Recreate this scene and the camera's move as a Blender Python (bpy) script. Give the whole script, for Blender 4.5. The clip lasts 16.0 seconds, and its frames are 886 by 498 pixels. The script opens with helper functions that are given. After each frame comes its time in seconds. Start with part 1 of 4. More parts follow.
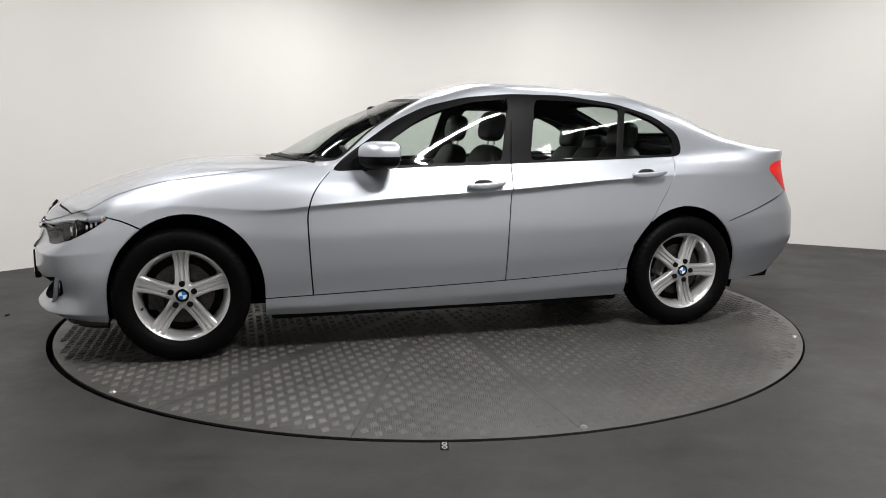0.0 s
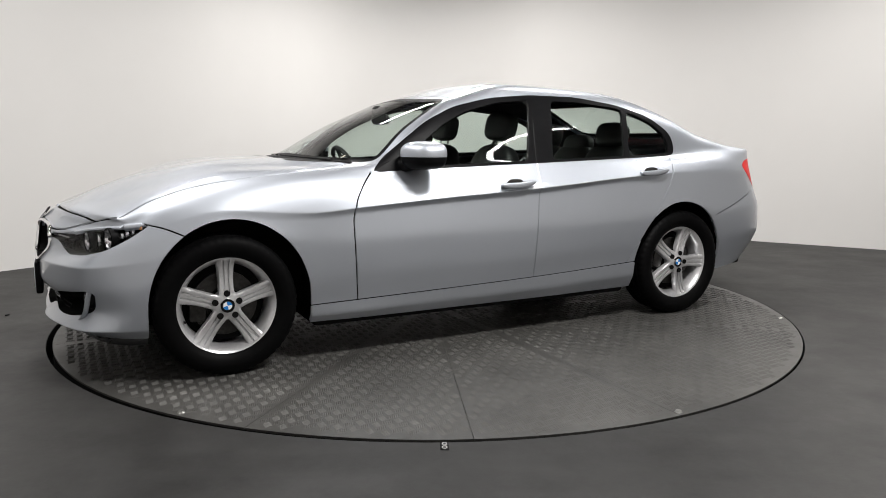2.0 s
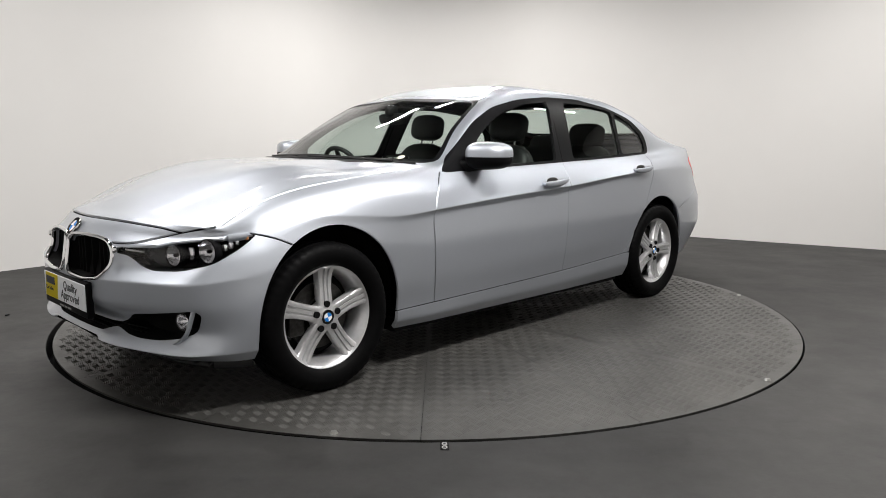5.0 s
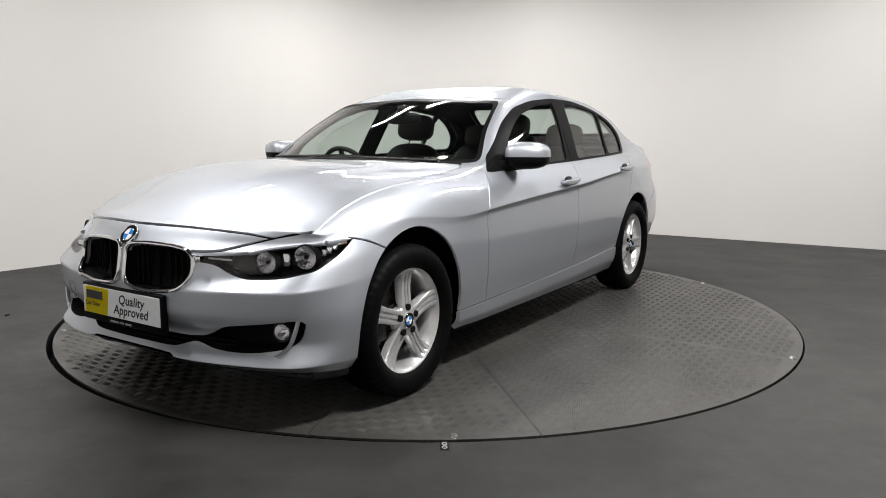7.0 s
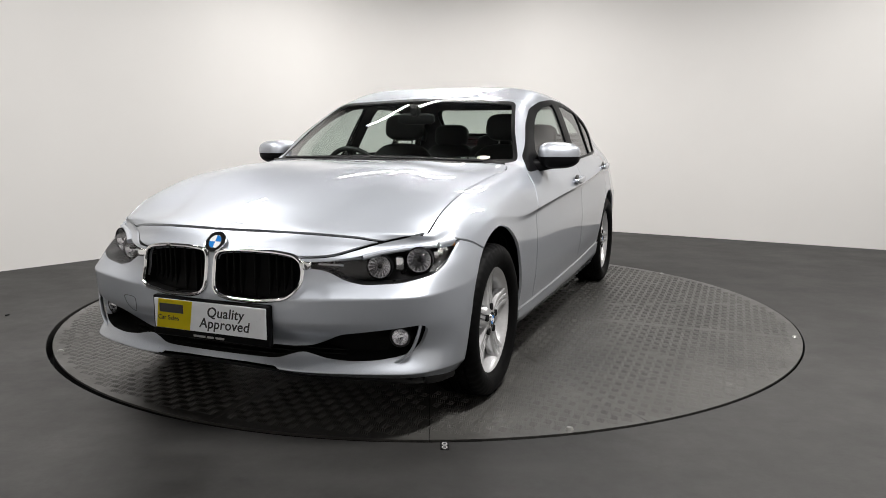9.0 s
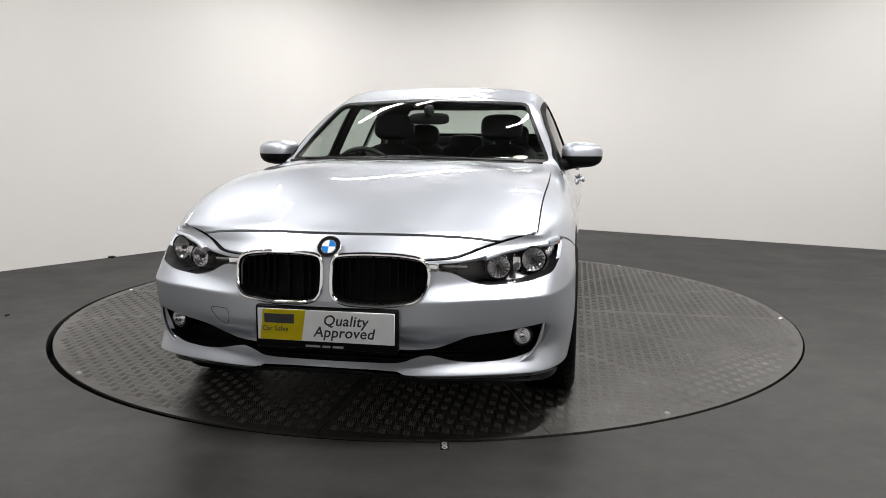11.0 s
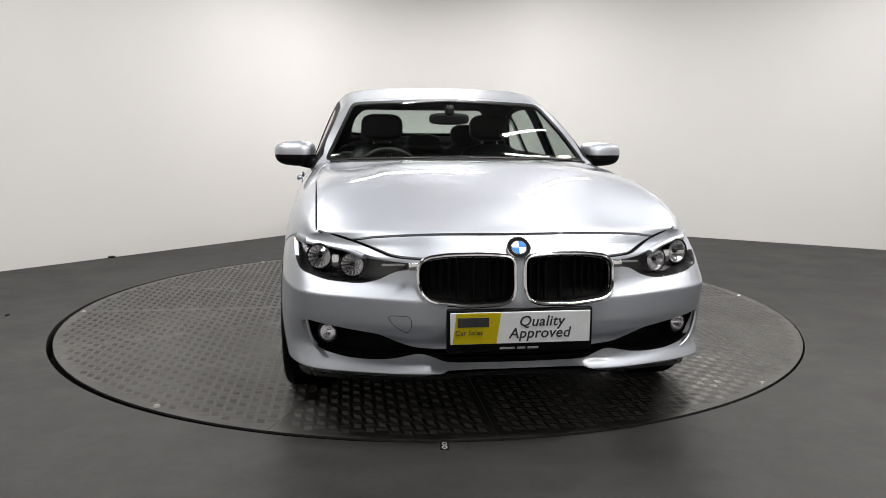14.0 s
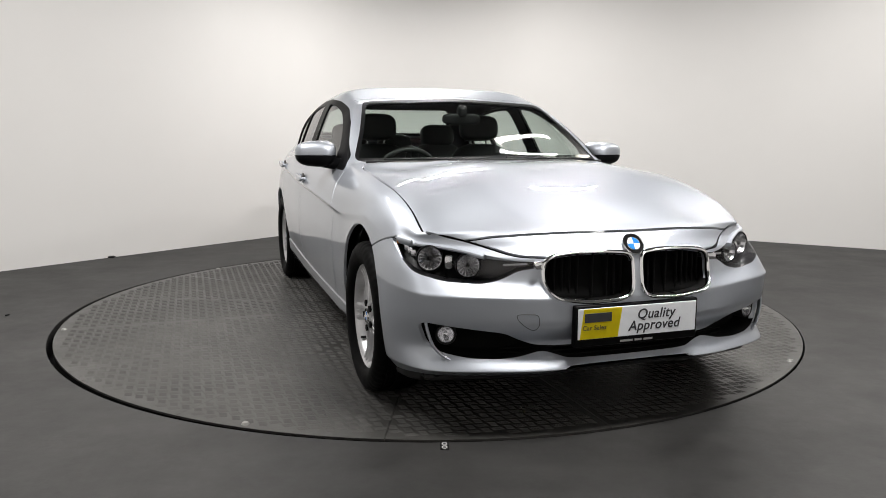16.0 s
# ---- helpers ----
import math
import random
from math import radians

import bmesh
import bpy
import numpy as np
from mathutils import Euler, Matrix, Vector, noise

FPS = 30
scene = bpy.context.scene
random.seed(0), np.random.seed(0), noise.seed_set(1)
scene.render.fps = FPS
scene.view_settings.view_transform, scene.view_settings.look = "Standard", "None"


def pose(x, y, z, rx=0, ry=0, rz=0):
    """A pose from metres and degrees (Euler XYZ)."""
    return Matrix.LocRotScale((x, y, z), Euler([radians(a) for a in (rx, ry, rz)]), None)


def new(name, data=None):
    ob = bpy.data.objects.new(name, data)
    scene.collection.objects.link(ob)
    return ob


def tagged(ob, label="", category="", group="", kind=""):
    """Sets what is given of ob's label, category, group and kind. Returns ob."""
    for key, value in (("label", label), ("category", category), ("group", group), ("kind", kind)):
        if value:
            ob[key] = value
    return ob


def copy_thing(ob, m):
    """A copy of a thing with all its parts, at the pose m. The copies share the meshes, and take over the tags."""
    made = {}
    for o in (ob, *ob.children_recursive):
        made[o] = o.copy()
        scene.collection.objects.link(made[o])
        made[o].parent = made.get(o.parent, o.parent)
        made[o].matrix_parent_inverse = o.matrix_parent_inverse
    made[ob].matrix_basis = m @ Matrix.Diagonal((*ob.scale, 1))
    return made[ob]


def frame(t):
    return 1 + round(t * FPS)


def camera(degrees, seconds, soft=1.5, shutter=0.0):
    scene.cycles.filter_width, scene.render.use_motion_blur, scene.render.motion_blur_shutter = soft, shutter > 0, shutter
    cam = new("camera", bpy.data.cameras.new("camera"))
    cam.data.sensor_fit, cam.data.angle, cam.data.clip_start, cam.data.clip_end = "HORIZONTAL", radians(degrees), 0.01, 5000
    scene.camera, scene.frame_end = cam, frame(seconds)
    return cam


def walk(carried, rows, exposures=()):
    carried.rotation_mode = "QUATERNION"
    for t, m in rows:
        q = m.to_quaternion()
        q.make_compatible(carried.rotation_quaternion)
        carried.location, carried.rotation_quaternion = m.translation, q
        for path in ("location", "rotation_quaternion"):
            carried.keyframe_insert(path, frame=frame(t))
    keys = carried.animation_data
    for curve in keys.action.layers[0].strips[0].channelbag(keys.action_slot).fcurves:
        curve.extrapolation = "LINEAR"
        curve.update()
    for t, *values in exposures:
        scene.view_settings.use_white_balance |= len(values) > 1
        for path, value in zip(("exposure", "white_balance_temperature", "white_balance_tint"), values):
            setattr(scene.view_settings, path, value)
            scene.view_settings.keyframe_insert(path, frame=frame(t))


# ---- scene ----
cam = camera(62.555, 16.0, soft=0.9)
EYE = (0.0, -4.792, 1.0914)
CAM_POSE = pose(*EYE) @ pose(0, 0, 0, 0, 0, -0.94) @ pose(0, 0, 0, 90 - 8.551, 0, 0) @ pose(0, 0, 0, 0, 0, 0.305)
walk(cam, [(0, CAM_POSE), (16.0, CAM_POSE)])

# ---- light: white-walled studio with ceiling battens ----
world = bpy.data.worlds.new("world")
scene.world = world
world.use_nodes = True
world.node_tree.nodes["Background"].inputs[0].default_value = (1.0, 0.98, 0.96, 1)
world.node_tree.nodes["Background"].inputs[1].default_value = 0.02
scene.view_settings.exposure = 0.0
CEIL = 3.3


def batten(x, y, turn, length, watts, wide=0.075):
    """A ceiling tube light: a lamp below a slim housing."""
    lamp = bpy.data.lights.new("tube_lamp", "AREA")
    lamp.shape, lamp.size, lamp.size_y, lamp.energy = "RECTANGLE", length, wide, watts
    lamp.color = (1.0, 0.975, 0.95)
    ob = new("tube_lamp", lamp)
    ob.matrix_basis = pose(x, y, CEIL - 0.085, 0, 0, turn)
    return ob


# x, y, turn, length, watts
# (2.3, -2.9) and (3.7, 0.9) are added fills for flank and right wall
BATTENS = [(1.52, 1.38, 49, 1.5, 34), (-0.85, 2.15, 47, 0.9, 18), (1.15, -2.35, 49, 1.2, 158), (2.3, -2.9, 49, 1.2, 6), (3.2, -1.6, 49, 1.5, 14), (-2.0, -1.4, 49, 1.5, 84),
           (-2.35, 0.5, 51, 1.5, 13), (0.15, 2.7, 49, 1.5, 76), (3.7, 0.9, 49, 1.5, 60)]
for bx, by, bt, bl, bw in BATTENS:
    batten(bx, by, bt, bl, bw)


# ---- materials ----
def nodes_of(name):
    m = bpy.data.materials.new(name)
    m.use_nodes = True
    t = m.node_tree
    return m, t.nodes, t.links, t.nodes["Principled BSDF"]


def noise_node(n, l, scale, detail=4, rough=0.6, coord="Object", stretch=None):
    tc = n.new("ShaderNodeTexCoord")
    nz = n.new("ShaderNodeTexNoise")
    nz.inputs["Scale"].default_value, nz.inputs["Detail"].default_value, nz.inputs["Roughness"].default_value = scale, detail, rough
    if stretch:
        mp = n.new("ShaderNodeMapping")
        mp.inputs["Scale"].default_value = stretch
        l.new(tc.outputs[coord], mp.inputs[0])
        l.new(mp.outputs[0], nz.inputs["Vector"])
    else:
        l.new(tc.outputs[coord], nz.inputs["Vector"])
    return nz


def ramp(n, l, src, stops):
    r = n.new("ShaderNodeValToRGB")
    el = r.color_ramp.elements
    while len(el) < len(stops):
        el.new(0.5)
    for e, (p, c) in zip(el, stops):
        e.position, e.color = p, (*c, 1) if len(c) == 3 else c
    l.new(src, r.inputs[0])
    return r


def bump(n, l, b, src, strength, dist=0.01):
    bp = n.new("ShaderNodeBump")
    bp.inputs["Strength"].default_value, bp.inputs["Distance"].default_value = strength, dist
    l.new(src, bp.inputs["Height"])
    l.new(bp.outputs[0], b.inputs["Normal"])
    return bp


def grey(v):
    return (v, v, v)


def simple(name, col, rough=0.5, metal=0.0, vary=0.12, scale=30, bumpy=0.0, coat=0.0, spec=0.5):
    """Plain surface with a fine and a coarse unevenness in tone and gloss."""
    m, n, l, b = nodes_of(name)
    nz = noise_node(n, l, scale)
    r = ramp(n, l, nz.outputs[0], [(0.3, tuple(c * (1 - vary) for c in col)), (0.7, tuple(min(1, c * (1 + vary)) for c in col))])
    l.new(r.outputs[0], b.inputs["Base Color"])
    b.inputs["Metallic"].default_value = metal
    rr = ramp(n, l, noise_node(n, l, scale * 0.25).outputs[0], [(0.3, grey(max(0.02, rough * 0.85))), (0.7, grey(min(1, rough * 1.15)))])
    l.new(rr.outputs[0], b.inputs["Roughness"])
    b.inputs["Coat Weight"].default_value = coat
    b.inputs["Specular IOR Level"].default_value = spec
    b.inputs["Coat Roughness"].default_value = 0.04
    if bumpy:
        bump(n, l, b, noise_node(n, l, scale * 8).outputs[0], bumpy, 0.002)
    return m


def paint_material():
    m, n, l, b = nodes_of("silver_metallic_paint")
    flake = noise_node(n, l, 900, 2)
    r = ramp(n, l, flake.outputs[0], [(0.3, (0.445, 0.472, 0.520)), (0.7, (0.550, 0.580, 0.632))])
    l.new(r.outputs[0], b.inputs["Base Color"])
    b.inputs["Metallic"].default_value = 0.93
    rr = ramp(n, l, noise_node(n, l, 3).outputs[0], [(0.3, grey(0.48)), (0.7, grey(0.52))])
    l.new(rr.outputs[0], b.inputs["Roughness"])
    b.inputs["Coat Weight"].default_value = 1.0
    b.inputs["Coat Roughness"].default_value = 0.02
    return m


def glass_material(name, tint, gloss=0.02, front=0.06, edge=0.9):
    """Thin tinted pane: clear with a Fresnel gloss."""
    m = bpy.data.materials.new(name)
    m.use_nodes = True
    n, l = m.node_tree.nodes, m.node_tree.links
    n.remove(n["Principled BSDF"])
    out = n["Material Output"]
    tr, gl, mx, lw = n.new("ShaderNodeBsdfTransparent"), n.new("ShaderNodeBsdfGlossy"), n.new("ShaderNodeMixShader"), n.new("ShaderNodeLayerWeight")
    tr.inputs[0].default_value = (*tint, 1)
    gl.inputs["Roughness"].default_value = gloss
    lw.inputs["Blend"].default_value = 0.5
    pw, ml = n.new("ShaderNodeMath"), n.new("ShaderNodeMath")
    pw.operation, ml.operation = "POWER", "MULTIPLY_ADD"
    pw.inputs[1].default_value, ml.inputs[1].default_value, ml.inputs[2].default_value = 4.5, edge, front
    l.new(lw.outputs["Facing"], pw.inputs[0])
    l.new(pw.outputs[0], ml.inputs[0])
    l.new(ml.outputs[0], mx.inputs[0])
    l.new(tr.outputs[0], mx.inputs[1])
    l.new(gl.outputs[0], mx.inputs[2])
    l.new(mx.outputs[0], out.inputs["Surface"])
    return m


def floor_material():
    m, n, l, b = nodes_of("grey_floor_paint")
    big = noise_node(n, l, 0.7, 6, 0.65)
    streak = noise_node(n, l, 2.0, 6, 0.7, stretch=(1, 3.5, 1))
    mixn = n.new("ShaderNodeMix")
    mixn.data_type = "RGBA"
    mixn.inputs[0].default_value = 0.45
    a = ramp(n, l, big.outputs[0], [(0.3, (0.014, 0.0138, 0.0136)), (0.7, (0.026, 0.0255, 0.025))])
    c = ramp(n, l, streak.outputs[0], [(0.3, (0.016, 0.0157, 0.015)), (0.72, (0.040, 0.039, 0.037))])
    l.new(a.outputs[0], mixn.inputs[6])
    l.new(c.outputs[0], mixn.inputs[7])
    scuff = ramp(n, l, noise_node(n, l, 5.5, 8, 0.72, stretch=(1, 1.8, 1)).outputs[0], [(0.60, grey(1.0)), (0.70, grey(0.35))])
    pale = ramp(n, l, noise_node(n, l, 14, 8, 0.8).outputs[0], [(0.64, grey(0.0)), (0.76, grey(0.075))])
    mul, add = n.new("ShaderNodeMix"), n.new("ShaderNodeMix")
    mul.data_type = add.data_type = "RGBA"
    mul.blend_type, add.blend_type = "MULTIPLY", "ADD"
    mul.inputs[0].default_value = add.inputs[0].default_value = 1.0
    l.new(mixn.outputs[2], mul.inputs[6])
    l.new(scuff.outputs[0], mul.inputs[7])
    l.new(mul.outputs[2], add.inputs[6])
    l.new(pale.outputs[0], add.inputs[7])
    l.new(add.outputs[2], b.inputs["Base Color"])
    rr = ramp(n, l, noise_node(n, l, 1.6, 6, 0.7).outputs[0], [(0.3, grey(0.36)), (0.7, grey(0.58))])
    l.new(rr.outputs[0], b.inputs["Roughness"])
    bump(n, l, b, noise_node(n, l, 60, 5).outputs[0], 0.12, 0.004)
    return m


def plate_material():
    m, n, l, b = nodes_of("worn_tread_plate_steel")
    big = noise_node(n, l, 1.3, 7, 0.7)
    fine = noise_node(n, l, 30, 6, 0.75)
    mixn = n.new("ShaderNodeMix")
    mixn.data_type = "RGBA"
    mixn.inputs[0].default_value = 0.45
    a = ramp(n, l, big.outputs[0], [(0.30, (0.034, 0.033, 0.031)), (0.70, (0.085, 0.083, 0.078))])
    c = ramp(n, l, fine.outputs[0], [(0.32, (0.034, 0.033, 0.031)), (0.72, (0.100, 0.098, 0.092))])
    l.new(a.outputs[0], mixn.inputs[6])
    l.new(c.outputs[0], mixn.inputs[7])
    l.new(mixn.outputs[2], b.inputs["Base Color"])
    b.inputs["Metallic"].default_value = 0.2
    rr = ramp(n, l, noise_node(n, l, 2.4, 7, 0.75).outputs[0], [(0.3, grey(0.24)), (0.7, grey(0.46))])
    l.new(rr.outputs[0], b.inputs["Roughness"])
    bump(n, l, b, noise_node(n, l, 90, 5).outputs[0], 0.16, 0.002)
    return m


def tread_material():
    m, n, l, b = nodes_of("worn_tread_bars")
    wear = noise_node(n, l, 1.3, 7, 0.8)
    r = ramp(n, l, wear.outputs[0], [(0.42, (0.050, 0.049, 0.046)), (0.60, (0.088, 0.086, 0.081)), (0.72, (0.24, 0.235, 0.225))])
    l.new(r.outputs[0], b.inputs["Base Color"])
    mt = ramp(n, l, wear.outputs[0], [(0.56, grey(0.1)), (0.74, grey(0.6))])
    l.new(mt.outputs[0], b.inputs["Metallic"])
    b.inputs["Specular IOR Level"].default_value = 0.35
    b.inputs["Roughness"].default_value = 0.5
    return m


def wall_material():
    m, n, l, b = nodes_of("white_wall_paint")
    r = ramp(n, l, noise_node(n, l, 0.5, 4).outputs[0], [(0.3, (0.745, 0.732, 0.715)), (0.7, (0.785, 0.772, 0.755))])
    l.new(r.outputs[0], b.inputs["Base Color"])
    b.inputs["Roughness"].default_value = 0.75
    bump(n, l, b, noise_node(n, l, 40, 5).outputs[0], 0.04, 0.003)
    return m


def leather_material():
    m, n, l, b = nodes_of("black_leather")
    b.inputs["Base Color"].default_value = (0.009, 0.009, 0.0095, 1)
    b.inputs["Roughness"].default_value = 0.5
    v = n.new("ShaderNodeTexVoronoi")
    v.inputs["Scale"].default_value = 300
    bump(n, l, b, v.outputs[0], 0.15, 0.001)
    return m


M_PAINT = paint_material()
M_WALL = wall_material()
M_CEIL = simple("dark_ceiling_paint", (0.06, 0.06, 0.062), 0.8, vary=0.1, scale=2)
# for the unseen walls; tone set by the light they throw on the car
M_DARKWALL = simple("grey_wall_paint", (0.70, 0.69, 0.675), 0.8, vary=0.05, scale=2)
M_FLOOR = floor_material()
M_PLATE = plate_material()
M_TREAD = tread_material()
M_BLACK = simple("black_plastic", (0.007, 0.007, 0.0075), 0.45, vary=0.2, scale=40, bumpy=0.05, spec=0.35)
M_TRIM = simple("satin_black_trim", (0.005, 0.005, 0.0056), 0.42, vary=0.15, scale=20, spec=0.06)
# near-black for seals and voids; also stands in for shade in wheel holes
M_VOID = simple("black_void_and_seal", (0.003, 0.003, 0.003), 0.8, vary=0.2, spec=0.15)
M_TYRE = simple("tyre_rubber", (0.0022, 0.0022, 0.0024), 0.55, vary=0.25, scale=60, bumpy=0.1, spec=0.06)
M_RIM = simple("silver_alloy", (0.62, 0.62, 0.63), 0.34, 0.7, vary=0.06, scale=60, coat=0.4)
M_CHROME = simple("chrome", (0.86, 0.86, 0.87), 0.07, 1.0, vary=0.02)
M_FACET = simple("faceted_reflector", (0.82, 0.82, 0.84), 0.2, 0.9, vary=0.15, scale=90)
M_STEEL = simple("dull_steel_and_shade", (0.055, 0.053, 0.051), 0.4, 0.9, vary=0.3, scale=50)
M_LEATHER = leather_material()
M_FABRIC = simple("dark_headlining", (0.012, 0.012, 0.013), 0.9, vary=0.1)
M_GLASS = glass_material("window_glass", (0.80, 0.865, 0.83))
M_LENS = glass_material("lamp_lens", (0.95, 0.95, 0.96), 0.02, 0.035, 0.35)
M_HOUSING = simple("black_lamp_housing", (0.008, 0.008, 0.0085), 0.3, 0.0, vary=0.2, scale=40)
M_MIRROR = simple("mirror_glass", (0.9, 0.9, 0.9), 0.02, 1.0, vary=0.01)
M_RED = simple("red_lamp_plastic", (0.70, 0.012, 0.008), 0.35, vary=0.15, scale=60, coat=0.0, spec=0.15)
M_AMBER = simple("amber_lamp_plastic", (0.6, 0.25, 0.08), 0.2, vary=0.1)
M_YELLOW = simple("yellow_plate_print", (0.93, 0.78, 0.006), 0.35, vary=0.03)
M_WHITE = simple("white_plate_print", (0.82, 0.84, 0.87), 0.3, vary=0.03)
M_INK = simple("dark_print", (0.03, 0.03, 0.035), 0.5)
M_PALE = simple("pale_print", (0.32, 0.32, 0.32), 0.5)
M_BLUE = simple("blue_enamel", (0.02, 0.20, 0.6), 0.2, coat=0.2, vary=0.05)
M_ENAMEL = simple("white_enamel", (0.85, 0.86, 0.88), 0.2, coat=0.2, vary=0.02)
M_BOLT = simple("bright_bolt_steel", (0.5, 0.5, 0.48), 0.3, 0.9, vary=0.2)
M_TUBE = simple("white_batten_housing", (0.75, 0.75, 0.74), 0.4, vary=0.03)


# ---- mesh helpers ----
def part(name, data, material, parent=None, label="", normals=None, smooth=True):
    """Links a bmesh, or (verts, faces), as one mesh object under parent."""
    me = bpy.data.meshes.new(name)
    if isinstance(data, bmesh.types.BMesh):
        bmesh.ops.recalc_face_normals(data, faces=data.faces)
        data.to_mesh(me)
        data.free()
    else:
        v, f = data
        me.from_pydata([tuple(map(float, p)) for p in v], [], [tuple(map(int, q)) for q in f])
    me.materials.append(material)
    me.shade_smooth() if smooth else me.shade_flat()
    if normals is not None:
        me.normals_split_custom_set_from_vertices([tuple(map(float, q)) for q in normals])
    elif smooth:
        me.set_sharp_from_angle(angle=radians(38))
    ob = new(name, me)
    ob.parent = parent
    return tagged(ob, label)


def add_box(bm, lo, hi, bevel=0.0, seg=2, m=None):
    got = bmesh.ops.create_cube(bm, size=1)["verts"]
    for v in got:
        v.co = [lo[k] + (v.co[k] + 0.5) * (hi[k] - lo[k]) for k in range(3)]
    if bevel:
        es = list({e for v in got for e in v.link_edges})
        out = bmesh.ops.bevel(bm, geom=es, offset=bevel, segments=seg, affect="EDGES", profile=0.5)
        got = list({v for f in out["faces"] for v in f.verts} | {v for v in got if v.is_valid})
    if m is not None:
        bmesh.ops.transform(bm, matrix=m, verts=got)
    return got


def add_cyl(bm, m, r, depth, seg=24, r2=None):
    return bmesh.ops.create_cone(bm, cap_ends=True, segments=seg, radius1=r, radius2=r if r2 is None else r2, depth=depth, matrix=m)["verts"]


def lathe(profile, seg=96, axis="y"):
    """Verts and faces of a profile of (radius, along) turned round the y axis."""
    v, f = [], []
    k = len(profile)
    for i in range(seg):
        a = 2 * math.pi * i / seg
        for r, h in profile:
            v.append((r * math.cos(a), h, r * math.sin(a)))
    for i in range(seg):
        j = (i + 1) % seg
        for q in range(k - 1):
            f.append((i * k + q, j * k + q, j * k + q + 1, i * k + q + 1))
    return v, f


def blob(size, power=0.6, seg=28, rings=16):
    """A rounded-box form (superellipsoid) with half sizes."""
    v, f = [], []
    sp = lambda w, p: math.copysign(abs(w) ** p, w)
    for i in range(rings + 1):
        b = -math.pi / 2 + math.pi * i / rings
        for j in range(seg):
            a = 2 * math.pi * j / seg
            v.append((size[0] * sp(math.cos(b), power) * sp(math.cos(a), power), size[1] * sp(math.cos(b), power) * sp(math.sin(a), power), size[2] * sp(math.sin(b), power)))
    for i in range(rings):
        for j in range(seg):
            k = (j + 1) % seg
            f.append((i * seg + j, i * seg + k, (i + 1) * seg + k, (i + 1) * seg + j))
    return np.array(v), f


def moved(data, m):
    v, f = data
    return [tuple(m @ Vector(p)) for p in v], f


def tube(path, r, seg=8, closed=False, flat=1.0):
    """A tube along a path; flat squeezes it along the path's local up."""
    pts = [Vector(p) for p in path]
    n = len(pts)
    v, f = [], []
    for i, p in enumerate(pts):
        a, b = pts[(i - 1) % n if closed else max(i - 1, 0)], pts[(i + 1) % n if closed else min(i + 1, n - 1)]
        d = (b - a).normalized()
        up = Vector((1, 0, 0)) if abs(d.x) < 0.75 else Vector((0, 0, 1))
        s = d.cross(up).normalized()
        up = s.cross(d)
        for k in range(seg):
            w = 2 * math.pi * k / seg
            v.append(p + s * (r * math.cos(w)) + up * (r * flat * math.sin(w)))
    for i in range(n if closed else n - 1):
        j = (i + 1) % n
        for k in range(seg):
            q = (k + 1) % seg
            f.append((i * seg + k, j * seg + k, j * seg + q, i * seg + q))
    if not closed:
        f.append(tuple(range(seg))[::-1])
        f.append(tuple((n - 1) * seg + k for k in range(seg)))
    return v, f


def round_poly(pts, r=.02):
    """Rounds a polygon's corners, cutting each side by r at most."""
    p = [np.array(q, float) for q in pts]
    out = []
    for i, q in enumerate(p):
        a, b = p[i - 1] - q, p[(i + 1) % len(p)] - q
        la, lb = np.linalg.norm(a), np.linalg.norm(b)
        u, w = q + a / la * min(r, la * .4), q + b / lb * min(r, lb * .4)
        out += [(1 - t) ** 2 * u + 2 * t * (1 - t) * q + t * t * w for t in (0, .25, .5, .75, 1)]
    return np.array(out)


def poly_sdf(P, poly):
    """Signed distance to a closed polygon, negative inside."""
    a = np.asarray(poly, float)
    b = np.roll(a, -1, 0)
    best = np.full(len(P), 1e9)
    inside = np.zeros(len(P), bool)
    for (ax, ay), (bx, by) in zip(a, b):
        ex, ey = bx - ax, by - ay
        wx, wy = P[:, 0] - ax, P[:, 1] - ay
        t = np.clip((wx * ex + wy * ey) / (ex * ex + ey * ey + 1e-12), 0, 1)
        best = np.minimum(best, (wx - t * ex) ** 2 + (wy - t * ey) ** 2)
        cross = (ay > P[:, 1]) != (by > P[:, 1])
        with np.errstate(divide="ignore", invalid="ignore"):
            inside ^= cross & (P[:, 0] < ex * (P[:, 1] - ay) / (ey if ey else 1e-12) + ax)
    return np.where(inside, -1, 1) * np.sqrt(best)


def line_dist(P, line):
    a = np.asarray(line, float)
    best = np.full(len(P), 1e9)
    for (ax, ay), (bx, by) in zip(a[:-1], a[1:]):
        ex, ey = bx - ax, by - ay
        wx, wy = P[:, 0] - ax, P[:, 1] - ay
        t = np.clip((wx * ex + wy * ey) / (ex * ex + ey * ey + 1e-12), 0, 1)
        best = np.minimum(best, (wx - t * ex) ** 2 + (wy - t * ey) ** 2)
    return np.sqrt(best)


def smooth_line(pts, k=8):
    """A smooth line through points (Catmull-Rom)."""
    p = np.array(pts, float)
    p = np.vstack([2 * p[0] - p[1], p, 2 * p[-1] - p[-2]])
    out = []
    for i in range(1, len(p) - 2):
        for t in np.arange(k) / k:
            out.append(0.5 * (2 * p[i] + (p[i + 1] - p[i - 1]) * t + (2 * p[i - 1] - 5 * p[i] + 4 * p[i + 1] - p[i + 2]) * t * t + (3 * p[i] - p[i - 1] - 3 * p[i + 1] + p[i + 2]) * t ** 3))
    out.append(p[-2])
    return np.array(out)


# ---- the room ----
CORNER, DL, DR = np.array([-0.19, 5.33]), np.array([-0.625, -0.781]), np.array([0.861, -0.508])


